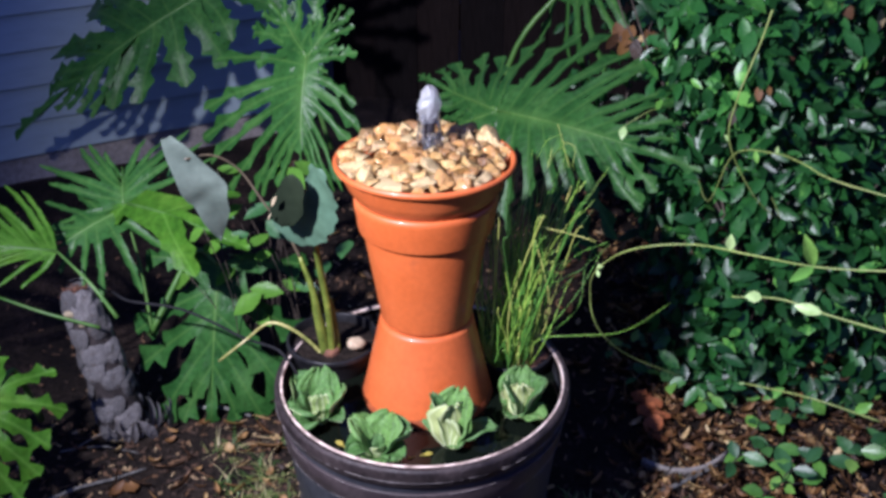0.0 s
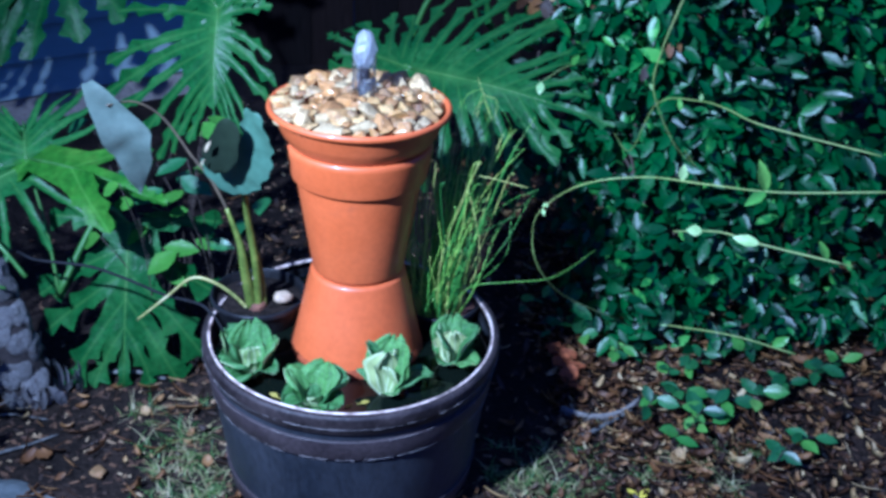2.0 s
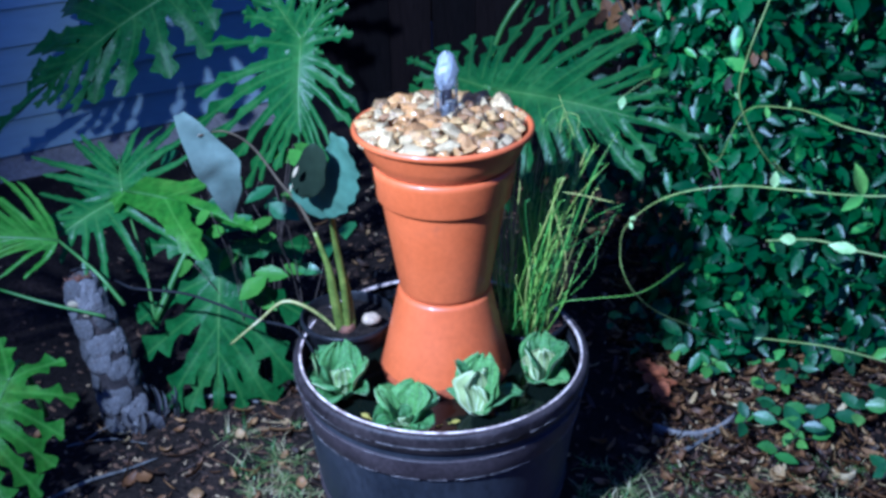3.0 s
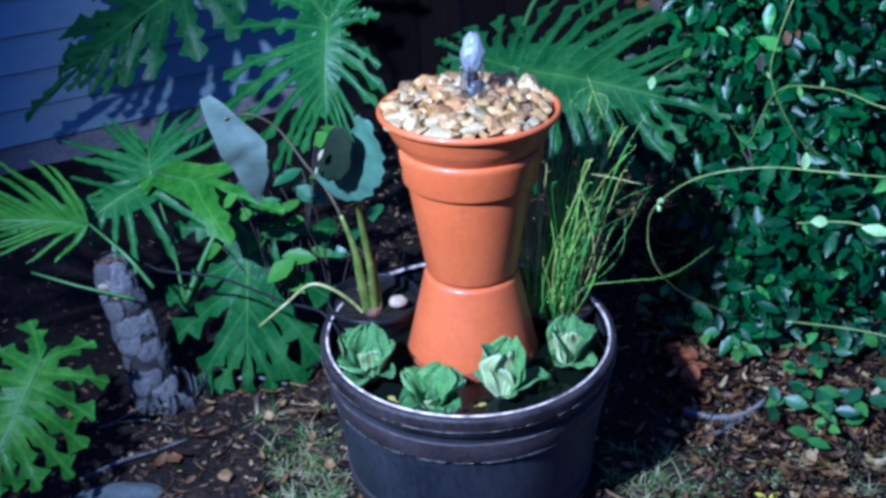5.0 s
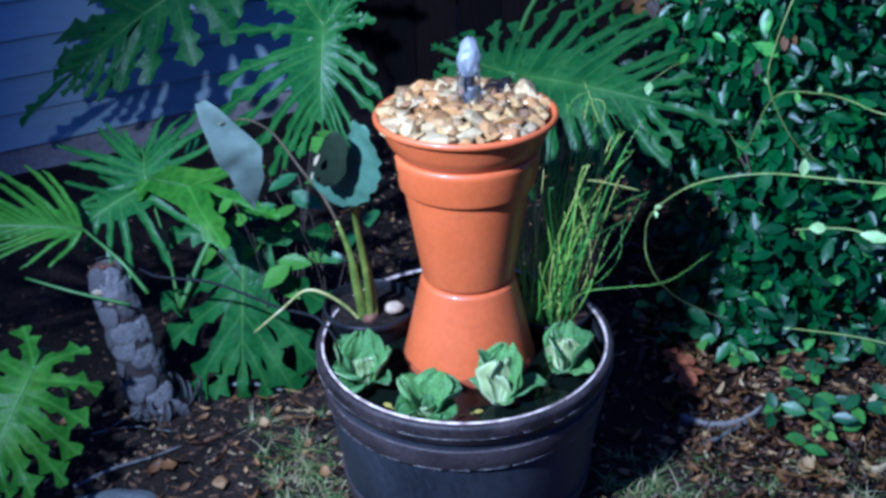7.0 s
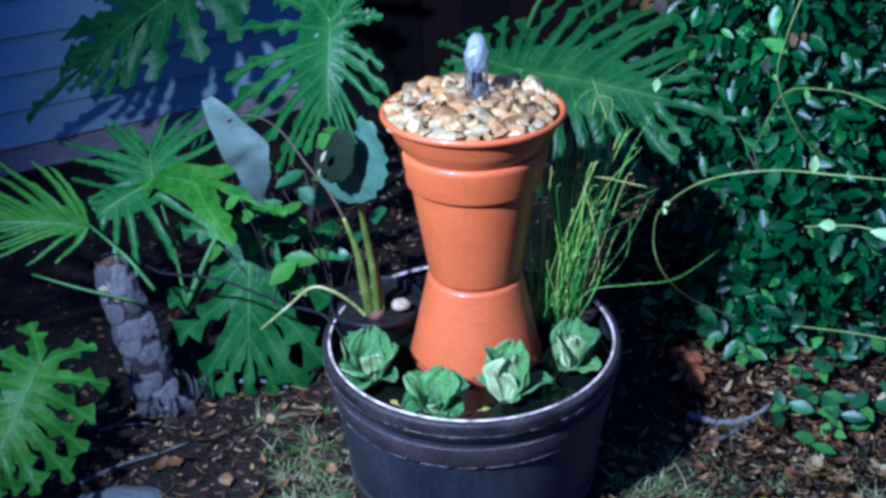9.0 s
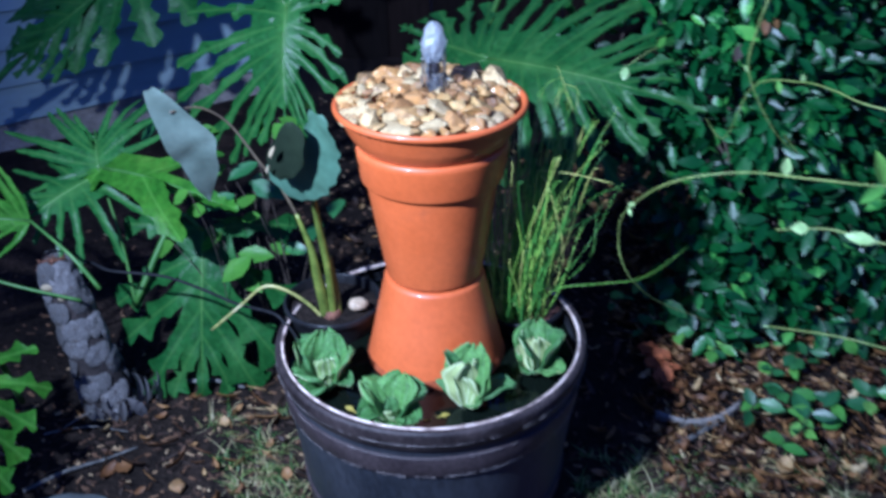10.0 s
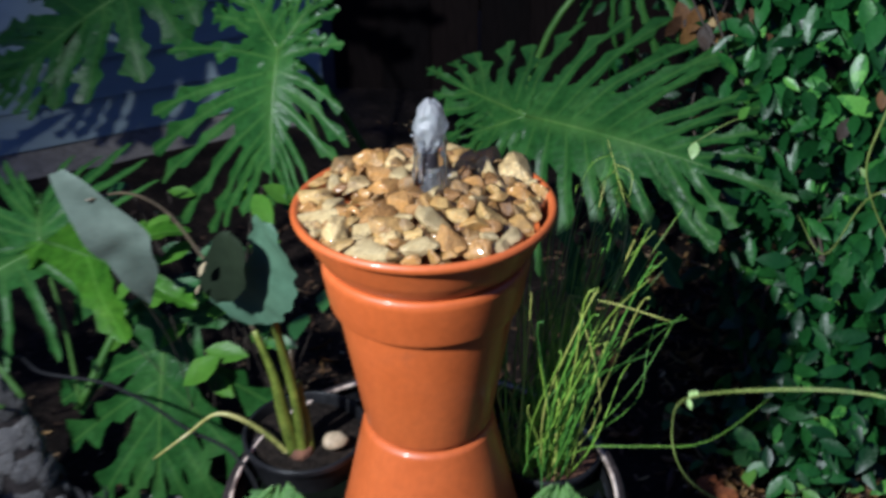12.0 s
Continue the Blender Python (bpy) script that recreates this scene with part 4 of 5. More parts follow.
def build_taro():
    pot = thing("nursery_pot", (-0.16, 0.085, 0.2), "thin black plastic nursery pot standing in the barrel", "pot")
    part("wall", lathe(rounded([(0, 0.2), (0.06, 0.2), (0.077, 0.325), (0.0815, 0.325), (0.0815, 0.334), (0.0765, 0.335), (0.074, 0.318)], 0.0015, 2), -0.16, 0.085, 48, 0.012), NURSERY, pot)
    part("soil", lathe([(0.0745, 0.318), (0.04, 0.326), (0, 0.327)], -0.16, 0.085, 40, 0.03), SOIL, pot, "dark potting soil")
    bm = bmesh.new()
    bmesh.ops.create_icosphere(bm, subdivisions=3, radius=1, matrix=pose(-0.118, 0.06, 0.337, 0, 8, 20) @ Matrix.Diagonal((0.017, 0.012, 0.011, 1)))
    for v in bm.verts:
        v.co += Vector((1, 1, 1)) * 0.004 * noise.noise(v.co * 60)
    single("stone", bm, TAN_STONE, "pale tan stone lying on the nursery pot soil", "stone", at=(-0.118, 0.06, 0.33))
    plant = thing("taro_plant", (-0.16, 0.065, 0.326), "taro plant with two grey-green leaves in a nursery pot", "plant")
    # thick stalk with the drooping blue-grey leaf
    part("stalk", tube([(-0.167, 0.052, 0.322), (-0.176, 0.045, 0.4), (-0.182, 0.045, 0.45), (-0.2, 0.05, 0.51)], 0.0105, 0.003, 10), TARO_STEM, plant, "yellow-green leaf stalk")
    part("upper_stalk", tube([(-0.198, 0.05, 0.505), (-0.222, 0.058, 0.555), (-0.25, 0.065, 0.592), (-0.29, 0.075, 0.65), (-0.327, 0.063, 0.68), (-0.362, 0.034, 0.685)], 0.0026, 0.0014, 8), TARO_DARK, plant, "brown-purple stalk end")
    verts, faces, lateral = drooping_blade(0.233, 0.07)
    leaf_object("leaf", lay(verts, (-0.391, 0.028, 0.724), (-0.344, 0.11, 0.51), (0.0, -0.9, 0.2), 0.233, 0.05, 0.0, 0.05), faces, lateral, TARO, plant, "drooping blue-grey taro leaf")
    # the broad leaf that leans forward
    part("stalk", tube([(-0.157, 0.05, 0.322), (-0.158, 0.045, 0.41), (-0.166, 0.035, 0.5), (-0.166, 0.012, 0.56), (-0.164, 0.0, 0.583)], 0.0075, 0.0035, 10), TARO_STEM, plant)
    verts, faces, lateral = heart_blade(0.152)
    leaf_object("leaf", lay(verts, (-0.146, -0.066, 0.722), (-0.172, -0.03, 0.574), (-0.21, -0.9, -0.2), 0.152, 0.015, 0.05, 0.08), faces, lateral, TARO_GREEN, plant, "broad green taro leaf with a wavy edge")
    # A dark blade laid on the broad leaf where shade falls on it.
    verts, faces, lateral = shade_blade(0.09, 0.05)
    leaf_object("leaf", lay(verts, (-0.17, -0.083, 0.713), (-0.196, -0.068, 0.624), (-0.25, -0.9, -0.2), 0.09, 0.0, 0.0, 0.07), faces, lateral, TARO_SHADE, plant, "dark blade over the broad taro leaf, in place of shade on it")
    # Two pale slivers paint the white glints on the leaf edge.
    one_leaf((-0.207, -0.083, 0.663), (0.42, -0.1, 0.85), (-0.5, -0.8, 0.3), 0.021, 0.62, CUT_GLINT, plant, "torn_edge")
    one_leaf((-0.214, -0.08, 0.64), (0.4, -0.1, 0.9), (-0.6, -0.6, 0.5), 0.014, 0.5, CUT_GLINT, plant, "torn_edge")
    part("stalk", tube([(-0.15, 0.055, 0.322), (-0.151, 0.06, 0.37), (-0.156, 0.06, 0.43)], 0.007, 0.003, 10), TARO_STEM, plant)
    part("stalk", tube([(-0.155, 0.06, 0.322), (-0.162, 0.065, 0.39), (-0.165, 0.07, 0.47)], 0.005, 0.002, 8), TARO_DARK, plant)
    part("bent_stalk", tube([(-0.175, 0.05, 0.322), (-0.2, 0.052, 0.35), (-0.232, 0.055, 0.372), (-0.266, 0.058, 0.376), (-0.31, 0.066, 0.335), (-0.364, 0.075, 0.284)], 0.0034, 0.0018, 8), YELLOWED, plant, "bent yellowed dying stalk")
    part("sheath", tube([(-0.16, 0.053, 0.322), (-0.16, 0.053, 0.336)], 0.017, 0.014, 12, 2), FIBRE, plant, "brown sheath at the stalk base")


build_taro()


# ---- the rush ----
def build_rush():
    pot = thing("nursery_pot", (0.15, 0.09, 0.2), "black plastic nursery pot of red-brown soil in the barrel", "pot")
    part("wall", lathe(rounded([(0, 0.2), (0.055, 0.2), (0.068, 0.31), (0.072, 0.31), (0.072, 0.318), (0.067, 0.319), (0.065, 0.305)], 0.0015, 2), 0.15, 0.09, 48, 0.012), NURSERY, pot)
    part("soil", lathe([(0.066, 0.306), (0.035, 0.318), (0, 0.32)], 0.15, 0.09, 40, 0.06), FIBRE, pot, "red-brown peat")
    plant = thing("rush_plant", (0.15, 0.075, 0.315), "clump of thin green rush stems in a nursery pot", "plant")
    r = random.Random(21)
    for k in range(150):
        a, d = r.uniform(0, 6.28), 0.045 * math.sqrt(r.random())
        foot = Vector((0.14 + d * math.cos(a), 0.06 + d * math.sin(a) * 0.8, 0.31))
        tall = r.uniform(0.06, 0.22) if r.random() < 0.66 else r.uniform(0.22, 0.35)
        lean = Vector((r.gauss(0.09, 0.15), r.gauss(-0.08, 0.15), 1)).normalized()
        top = foot + lean * tall
        mid = foot.lerp(top, 0.5) + Vector((r.gauss(0, 0.014), r.gauss(0, 0.014), 0))
        bend = top + lean * 0.02 + Vector((r.gauss(0.002, 0.006), r.gauss(0, 0.006), 0))
        part("stem", tube([foot, mid, top, bend], 0.0011, 0.0006, 5, 3), RUSH, plant)
    # long stems: over the tub edge, across, and the bent ones
    for pts in (((0.165, 0.06, 0.315), (0.18, 0.0, 0.385), (0.2, -0.02, 0.412), (0.25, -0.03, 0.423), (0.32, -0.03, 0.433), (0.4, 0.03, 0.45)),
                ((0.17, 0.06, 0.315), (0.2, 0.04, 0.38), (0.25, 0.05, 0.45), (0.293, 0.09, 0.514)),
                ((0.12, 0.06, 0.315), (0.105, 0.03, 0.38), (0.085, 0.0, 0.36), (0.078, -0.03, 0.31)),
                ((0.14, 0.05, 0.315), (0.14, 0.0, 0.36), (0.14, -0.05, 0.33), (0.136, -0.07, 0.3)),
                ((0.15, 0.05, 0.32), (0.155, 0.025, 0.5), (0.1605, 0.016, 0.582), (0.162, 0.0145, 0.59), (0.167, 0.012, 0.592), (0.21, -0.002, 0.592), (0.265, -0.023, 0.586)),
                ((0.16, 0.08, 0.315), (0.21, 0.15, 0.44), (0.247, 0.225, 0.556), (0.24, 0.3, 0.596), (0.23, 0.371, 0.624)),
                ((0.15, 0.07, 0.315), (0.175, 0.12, 0.43), (0.215, 0.19, 0.53), (0.25, 0.24, 0.575)),
                ((0.14, 0.06, 0.315), (0.17, 0.06, 0.42), (0.2, 0.07, 0.52), (0.215, 0.075, 0.575)),
                ((0.16, 0.08, 0.315), (0.2, 0.13, 0.45), (0.245, 0.17, 0.585)),
                ((0.16, 0.07, 0.315), (0.25, 0.06, 0.41), (0.265, 0.09, 0.47), (0.285, 0.14, 0.5))):
        part("stem", tube(pts, 0.0007, 0.0005, 6, 5), RUSH, plant)
    # thin arching blades that spread towards the hedge
    for k in range(46):
        foot = Vector((0.15 + r.gauss(0, 0.016), 0.07 + r.gauss(0, 0.014), 0.312))
        tall, out = r.uniform(0.17, 0.31), r.uniform(0.02, 0.12)
        a = r.gauss(0.35, 0.75)
        way = Vector((math.cos(a), math.sin(a), 0))
        part("stem", tube([foot, foot + way * out * 0.3 + Vector((0, 0, tall * 0.55)), foot + way * out * 0.7 + Vector((0, 0, tall * 0.9)), foot + way * out * 1.15 + Vector((0, 0, tall * r.uniform(1.02, 1.25)))], 0.0012, 0.0004, 4, 4), RUSH, plant)
    # fine hanging threads of the tallest stem
    for k in range(34):
        f = r.random()
        top = Vector((0.246 - 0.014 * f, 0.235 + 0.12 * f, 0.566 + 0.052 * f))
        end = top + Vector((r.gauss(-0.008, 0.022), r.gauss(-0.015, 0.02), -0.055 + r.gauss(0, 0.02)))
        part("thread", tube([top, top.lerp(end, 0.4) + Vector((r.gauss(0, 0.01), -0.012, 0.012)), end], 0.0006, 0.0004, 4, 3), RUSH, plant)


build_rush()


# ---- water lettuces ----
def lettuce_leaf(plant, at, turn, lean, long, wide, seed):
    """A cupped, pleated, round-topped leaf: green above, pale and ribbed below."""
    r = random.Random(seed)
    out, side, up = Vector((math.cos(turn), math.sin(turn), 0)), Vector((-math.sin(turn), math.cos(turn), 0)), Vector((0, 0, 1))
    ph, bm, rows = r.uniform(0, 6.28), bmesh.new(), []
    ribs = bm.verts.layers.float.new("lateral")
    c = Vector(at) + out * 0.003
    nu, nv = 15, 33
    notch = r.uniform(0.0, 0.06)
    for i in range(nu + 1):
        u = 0.985 * i / nu
        phi = lean * (0.55 + 0.75 * u ** 1.4)
        c = c + (out * math.sin(phi) + up * math.cos(phi)) * (long / nu if i else 0)
        inner = -out * math.cos(phi) + up * math.sin(phi)
        tip = max(0.0, 1 - (max(0.0, u - 0.58) / 0.42) ** 2.2) ** 0.5
        row = []
        for j in range(nv + 1):
            v = j / nv * 2 - 1
            half = wide * (0.2 + 0.8 * math.sin(math.pi / 2 * min(1, u / 0.62))) * max(0.1, tip)
            w = v * half * (1 + 0.06 * math.sin(u * 15 + ph * (1 if v > 0 else 2)))
            cup = 0.34 * half * v * v - 0.45 * long * max(0.0, u - 0.62) ** 1.5
            ripple = (0.2 * math.sin(v * 6.5 + ph) + 0.14 * math.sin(u * 13 + ph + v * 3) + 0.07 * math.sin(v * 19 + u * 9 + ph)) * half * u * (0.25 + 0.75 * abs(v))
            pleat = 0.0004 * math.cos(v * math.pi * 5) * min(1, u * 4) * (1 - 0.5 * u)
            drop = notch * long * u ** 3 * math.exp(-(v / 0.18) ** 2) + long * u * u * (0.028 * math.sin(v * 7 + ph * 3) + 0.024 * math.sin(v * 16 + ph) + 0.012 * math.sin(v * 31 + 2 * ph))
            q = c + side * w + inner * (cup + ripple + pleat) - (out * math.sin(phi) + up * math.cos(phi)) * drop
            row.append((bm.verts.new(q), bm.verts.new(q - inner * 0.0011)))
            for e in row[-1]:
                e[ribs] = abs((v * 2.75) % 1.0 - 0.5) * 2 * half / 2.75 + 0.0015 * u
        rows.append(row)
    for p, q in zip(rows, rows[1:]):
        for j in range(nv):
            bm.faces.new((p[j][0], q[j][0], q[j + 1][0], p[j + 1][0]))
            bm.faces.new((p[j][1], p[j + 1][1], q[j + 1][1], q[j][1])).material_index = 1
        for j, flip in ((0, 1), (nv, -1)):
            bm.faces.new((p[j][0], p[j][1], q[j][1], q[j][0])[::flip])
    for j in range(nv):
        bm.faces.new((rows[-1][j][0], rows[-1][j][1], rows[-1][j + 1][1], rows[-1][j + 1][0]))
    part("leaf", bm, LETTUCE, plant).data.materials.append(LETTUCE_PALE)


def build_lettuce(at, label, leaves):
    """A floating rosette. leaves: the way each one points, its lean from upright, length and half breadth."""
    plant = thing("water_lettuce", at, label, "water plant", "water lettuces in the barrel")
    for k, (turn, lean, long, wide) in enumerate(leaves):
        lettuce_leaf(plant, at, radians(turn), radians(lean), long, wide, 31 * k + round(at[0] * 1000))


build_lettuce((-0.156, -0.095, 0.285), "round green water lettuce floating beside the barrel rim",
              ((95, 20, 0.092, 0.036), (150, 28, 0.09, 0.036), (205, 42, 0.07, 0.032), (25, 28, 0.076, 0.03), (-35, 56, 0.058, 0.02), (-80, -12, 0.056, 0.028), (-125, 66, 0.066, 0.026), (60, 12, 0.06, 0.022), (-70, 8, 0.038, 0.016)))
build_lettuce((-0.058, -0.168, 0.285), "small green water lettuce floating at the barrel rim",
              ((155, 34, 0.074, 0.028), (60, 26, 0.072, 0.034), (12, 46, 0.07, 0.032), (-40, 66, 0.056, 0.026), (-90, 74, 0.054, 0.024), (-150, 66, 0.056, 0.026), (100, 6, 0.036, 0.012), (-70, 16, 0.03, 0.012)))
build_lettuce((0.052, -0.145, 0.284), "tall pale-ribbed water lettuce floating before the clay pot",
              ((150, 16, 0.096, 0.015), (65, 12, 0.1, 0.036), (-70, -5, 0.086, 0.033), (-135, -2, 0.062, 0.022), (8, 66, 0.082, 0.02), (-70, 46, 0.04, 0.016), (155, 52, 0.062, 0.012), (30, 26, 0.08, 0.026)))
build_lettuce((0.158, -0.065, 0.284), "pale-ribbed water lettuce floating at the barrel edge",
              ((178, 14, 0.074, 0.02), (85, 20, 0.084, 0.034), (-90, -8, 0.068, 0.03), (10, 26, 0.082, 0.03), (-40, 62, 0.058, 0.026), (130, 14, 0.074, 0.014), (-120, 52, 0.04, 0.02)))


def floating_leaf(x, y, size, turn):
    ob = thing("floating_leaf", (x, y, 0.2925), "small yellow leaf floating on the dark water", "leaf", "yellow leaves on the water")
    one_leaf((x, y, 0.2927), (math.cos(turn), math.sin(turn), 0.06), (0, 0, 1), size, 1.2, YELLOW_LEAF, ob, "blade")
    part("stem", tube([(x, y, 0.2928), (x - size * 0.3 * math.cos(turn), y - size * 0.3 * math.sin(turn), 0.2932)], 0.0012, 0.0008, 5, 3), YELLOW_LEAF, ob)


YELLOW_LEAF = surface("yellowed_lettuce_leaf", [(0.2, (0.3, 0.26, 0.03)), (0.8, (0.42, 0.36, 0.08))], 60, 240, 0.25, (0.5, 0.7), 0.2, 0.001, through_light=0.1)
floating_leaf(-0.113, -0.155, 0.018, 2.4)
floating_leaf(0.011, -0.171, 0.016, 0.3)
floating_leaf(-0.004, -0.176, 0.01, 3.6)


# ---- the hedge ----
def leaf_cloud(name, spots, material, parent=None):
    """Many small pointed leaves in one mesh; spots: place, direction, upper side, length, breadth."""
    verts, faces = [], []
    for k, (p, d, up, size, broad) in enumerate(spots):
        ey = d.normalized()
        ez = (up - ey * up.dot(ey)).normalized()
        ex = ey.cross(ez)
        m = np.array([ex * size * broad, ey * size, ez * size])
        verts.append(LEAF_A @ m + np.array(p))
        o = k * len(LEAF_V)
        faces += [tuple(i + o for i in f) for f in LEAF_F]
    return raw(name, np.concatenate(verts).tolist(), faces, material, parent)


def hedge_face(x, z):
    """The y of the hedge's uneven front."""
    low = -0.17 * math.exp(-((z - 0.14) / 0.15) ** 2)
    side = 0.35 * max(0.0, 0.56 - x) * 1.6
    return 0.43 + low + side - 0.1 * max(0.0, x - 0.8) + 0.1 * noise.noise((x * 3.2, z * 3.2, 1.7)) + 0.05 * noise.noise((x * 9, z * 9, 7.7))


def build_hedge():
    hedge = thing("jasmine_hedge", (0.9, 0.75, 0.05), "dense hedge of small glossy dark green leaves over leaf litter", "hedge")
    r = random.Random(77)
    spots = []
    while len(spots) < 10800:
        x, z = r.uniform(0.37, 2.1), r.uniform(0.07, 1.4)
        if z > 1.25 + 0.15 * noise.noise((x * 4, 0.0, 8.0)) or x > 1.85 + 0.25 * noise.noise((z * 3, 1.0, 4.0)):
            continue
        left = 0.43 + 0.05 * noise.noise((z * 4, 3.3, 0)) - 0.1 * max(0.0, z - 0.45)
        if x < left + r.uniform(0, 0.05):
            continue
        if z < 0.11 + 0.06 * noise.noise((x * 5, 0.5, 2.0)) and r.random() < 0.55:
            continue
        if noise.noise((x * 6, z * 6, 30.0)) < -0.3 and r.random() < 0.7:
            continue
        depth = r.expovariate(1 / 0.09)
        y = hedge_face(x, z) + min(depth, 0.45)
        out = Vector((r.gauss(-0.25, 0.38), r.gauss(-0.8, 0.28), r.gauss(0.65, 0.32))).normalized()
        d = Vector((r.gauss(0, 0.7), r.gauss(-0.45, 0.4), r.gauss(-0.3, 0.6)))
        spots.append((Vector((x, y, z)), d, out, r.choice((0.034, 0.042, 0.05, 0.058)) * r.uniform(0.85, 1.1), r.uniform(0.75, 1.02)))
    # behind the broad leaf the hedge goes on to the fence
    while len(spots) < 12000:
        x, z = r.uniform(0.3, 1.0), r.uniform(0.15, 1.3)
        y = 1.0 + r.uniform(0, 0.3) + 0.1 * noise.noise((x * 5, z * 5, 3.0))
        out = Vector((r.gauss(-0.1, 0.5), r.gauss(-0.7, 0.4), r.gauss(0.5, 0.4))).normalized()
        spots.append((Vector((x, y, z)), Vector((r.gauss(0, 0.7), r.gauss(-0.4, 0.4), r.gauss(-0.3, 0.6))), out, r.uniform(0.026, 0.045), r.uniform(0.85, 1.2)))
    crown = leaf_cloud("foliage", spots, HEDGE, hedge)
    tagged(crown, "small glossy dark green leaves", kind="stuff")
    # woody stems inside
    for k in range(26):
        x = r.uniform(0.48, 1.9)
        y = hedge_face(x, 0.2) + r.uniform(0.04, 0.25)
        pts = [Vector((x, y, 0.03))]
        for _ in range(5):
            q = pts[-1] + Vector((r.gauss(-0.01, 0.05), r.gauss(0, 0.035), r.uniform(0.1, 0.2)))
            q.y = max(q.y, hedge_face(q.x, q.z) + 0.07)
            pts.append(q)
        part("branch", tube(pts, 0.004, 0.0015, 5, 3), WOODY, hedge)
    # a few brown leaves caught in it
    dead = [(Vector((0.585, 0.375, 0.7)), Vector((0.05, -0.3, -1)), Vector((-0.3, -1, 0.1)), 0.03, 1.1), (Vector((0.6, 0.375, 0.702)), Vector((0.3, -0.1, -1)), Vector((0.4, -1, 0.1)), 0.024, 1.1)]
    for k in range(26):
        dead.append((Vector((r.uniform(0.36, 0.52), r.uniform(0.66, 0.78), r.uniform(0.685, 0.72))), Vector((r.gauss(0, 0.3), -0.2, -1)), Vector((r.gauss(0, 0.5), -1, 0.2)), r.uniform(0.035, 0.055), 1.3))
    for k in range(16):
        x, z = r.uniform(0.48, 1.3), r.uniform(0.08, 0.9)
        dead.append((Vector((x, hedge_face(x, z) + r.uniform(0.0, 0.1), z)), Vector((r.gauss(0, 0.5), -0.2, -1)), Vector((r.gauss(0, 0.5), -1, 0.2)), r.uniform(0.025, 0.045), 1.2))
    tagged(leaf_cloud("dead_leaves", dead, LITTER, hedge), "brown dead leaves caught in the hedge", kind="stuff")


build_hedge()


def vine(points, r0, r1, leaves, label, tip_material=BUD):
    """A trailing shoot with pairs of leaves. leaves: place along, direction, length, breadth, fresh or pale."""
    ob = thing("vine", points[0], label, "vine", "jasmine shoots")
    part("stem", tube(points, r0, r1, 6, 8), VINE, ob)
    line = spline(points, 8)
    for f, d, size, broad, material in leaves:
        p = line[min(len(line) - 1, int(f * (len(line) - 1)))]
        one_leaf(p, d, (-0.3, -0.8, 0.6), size, broad, material, ob)
    return ob


vine([(0.5, -0.56, 0.84), (0.42, -0.5, 0.81), (0.37, -0.44, 0.79), (0.32, -0.38, 0.77), (0.26, -0.34, 0.74), (0.236, -0.25, 0.66), (0.237, -0.22, 0.605), (0.244, -0.222, 0.573), (0.265, -0.212, 0.536), (0.309, -0.182, 0.486), (0.399, -0.129, 0.417), (0.46, -0.04, 0.345), (0.54, 0.1, 0.26)], 0.0009, 0.0008,
     [(0.2, (-0.1, -0.2, 0.9), 0.022, 1.0, BUD), (0.1, (-0.4, -0.1, 0.9), 0.04, 0.7, SPRIG), (0.1, (-0.8, -0.4, -0.3), 0.03, 0.8, SPRIG), (0.41, (0.3, -0.2, 0.5), 0.012, 1.2, BUD), (0.41, (0.2, -0.3, -0.8), 0.01, 1.0, BUD)],
     "long looping pale green shoot hanging before the hedge")
vine([(0.56, -0.44, 0.69), (0.48, -0.37, 0.68), (0.44, -0.34, 0.68), (0.39, -0.32, 0.67)], 0.0013, 0.0009,
     [(0.8, (-1, 0.1, 0.0), 0.02, 1.5, BUD), (0.36, (-1, 0.55, 0.02), 0.033, 0.9, BUD), (0.12, (-0.5, 0.0, 0.8), 0.03, 0.7, SPRIG)], "thin shoot with two pale young leaves")
vine([(0.49, 0.04, 0.92), (0.48, 0.04, 0.87), (0.46, 0.04, 0.79), (0.46, 0.05, 0.72), (0.51, 0.06, 0.63), (0.57, 0.1, 0.57), (0.6, 0.25, 0.54)], 0.0013, 0.0009,
     [(0.5, (-0.3, 0, 0.4), 0.014, 1.0, BUD)], "yellow-green shoot hanging down the hedge")
vine([(0.68, -0.24, 0.74), (0.56, -0.14, 0.74), (0.53, -0.08, 0.74), (0.51, -0.02, 0.73), (0.47, 0.05, 0.7), (0.46, 0.12, 0.59), (0.48, 0.3, 0.55)], 0.0012, 0.0009,
     [(0.5, (-0.1, -0.3, 0.9), 0.014, 0.9, BUD), (0.6, (0.2, -0.3, -0.9), 0.02, 0.9, SPRIG)], "thin shoot arching out of the hedge")
vine([(0.51, -0.06, 0.36), (0.58, -0.15, 0.4), (0.66, -0.2, 0.4)], 0.0012, 0.0014,
     [(0.5, (0.5, -0.1, -0.6), 0.034, 1.2, SPRIG), (0.02, (-1, 0, 0), 0.012, 0.6, BUD), (0.85, (0.5, -0.2, 0.6), 0.03, 1.1, SPRIG)], "short shoot with a fresh green leaf")
vine([(0.45, 0.45, 0.63), (0.4, 0.4, 0.64), (0.35, 0.4, 0.605)], 0.0012, 0.0008,
     [(0.98, (-0.2, -0.5, -0.7), 0.026, 1.3, BUD), (0.4, (0.2, -0.4, 0.6), 0.03, 1.0, SPRIG)], "thin shoot with a pale young leaf on the broad leaf")


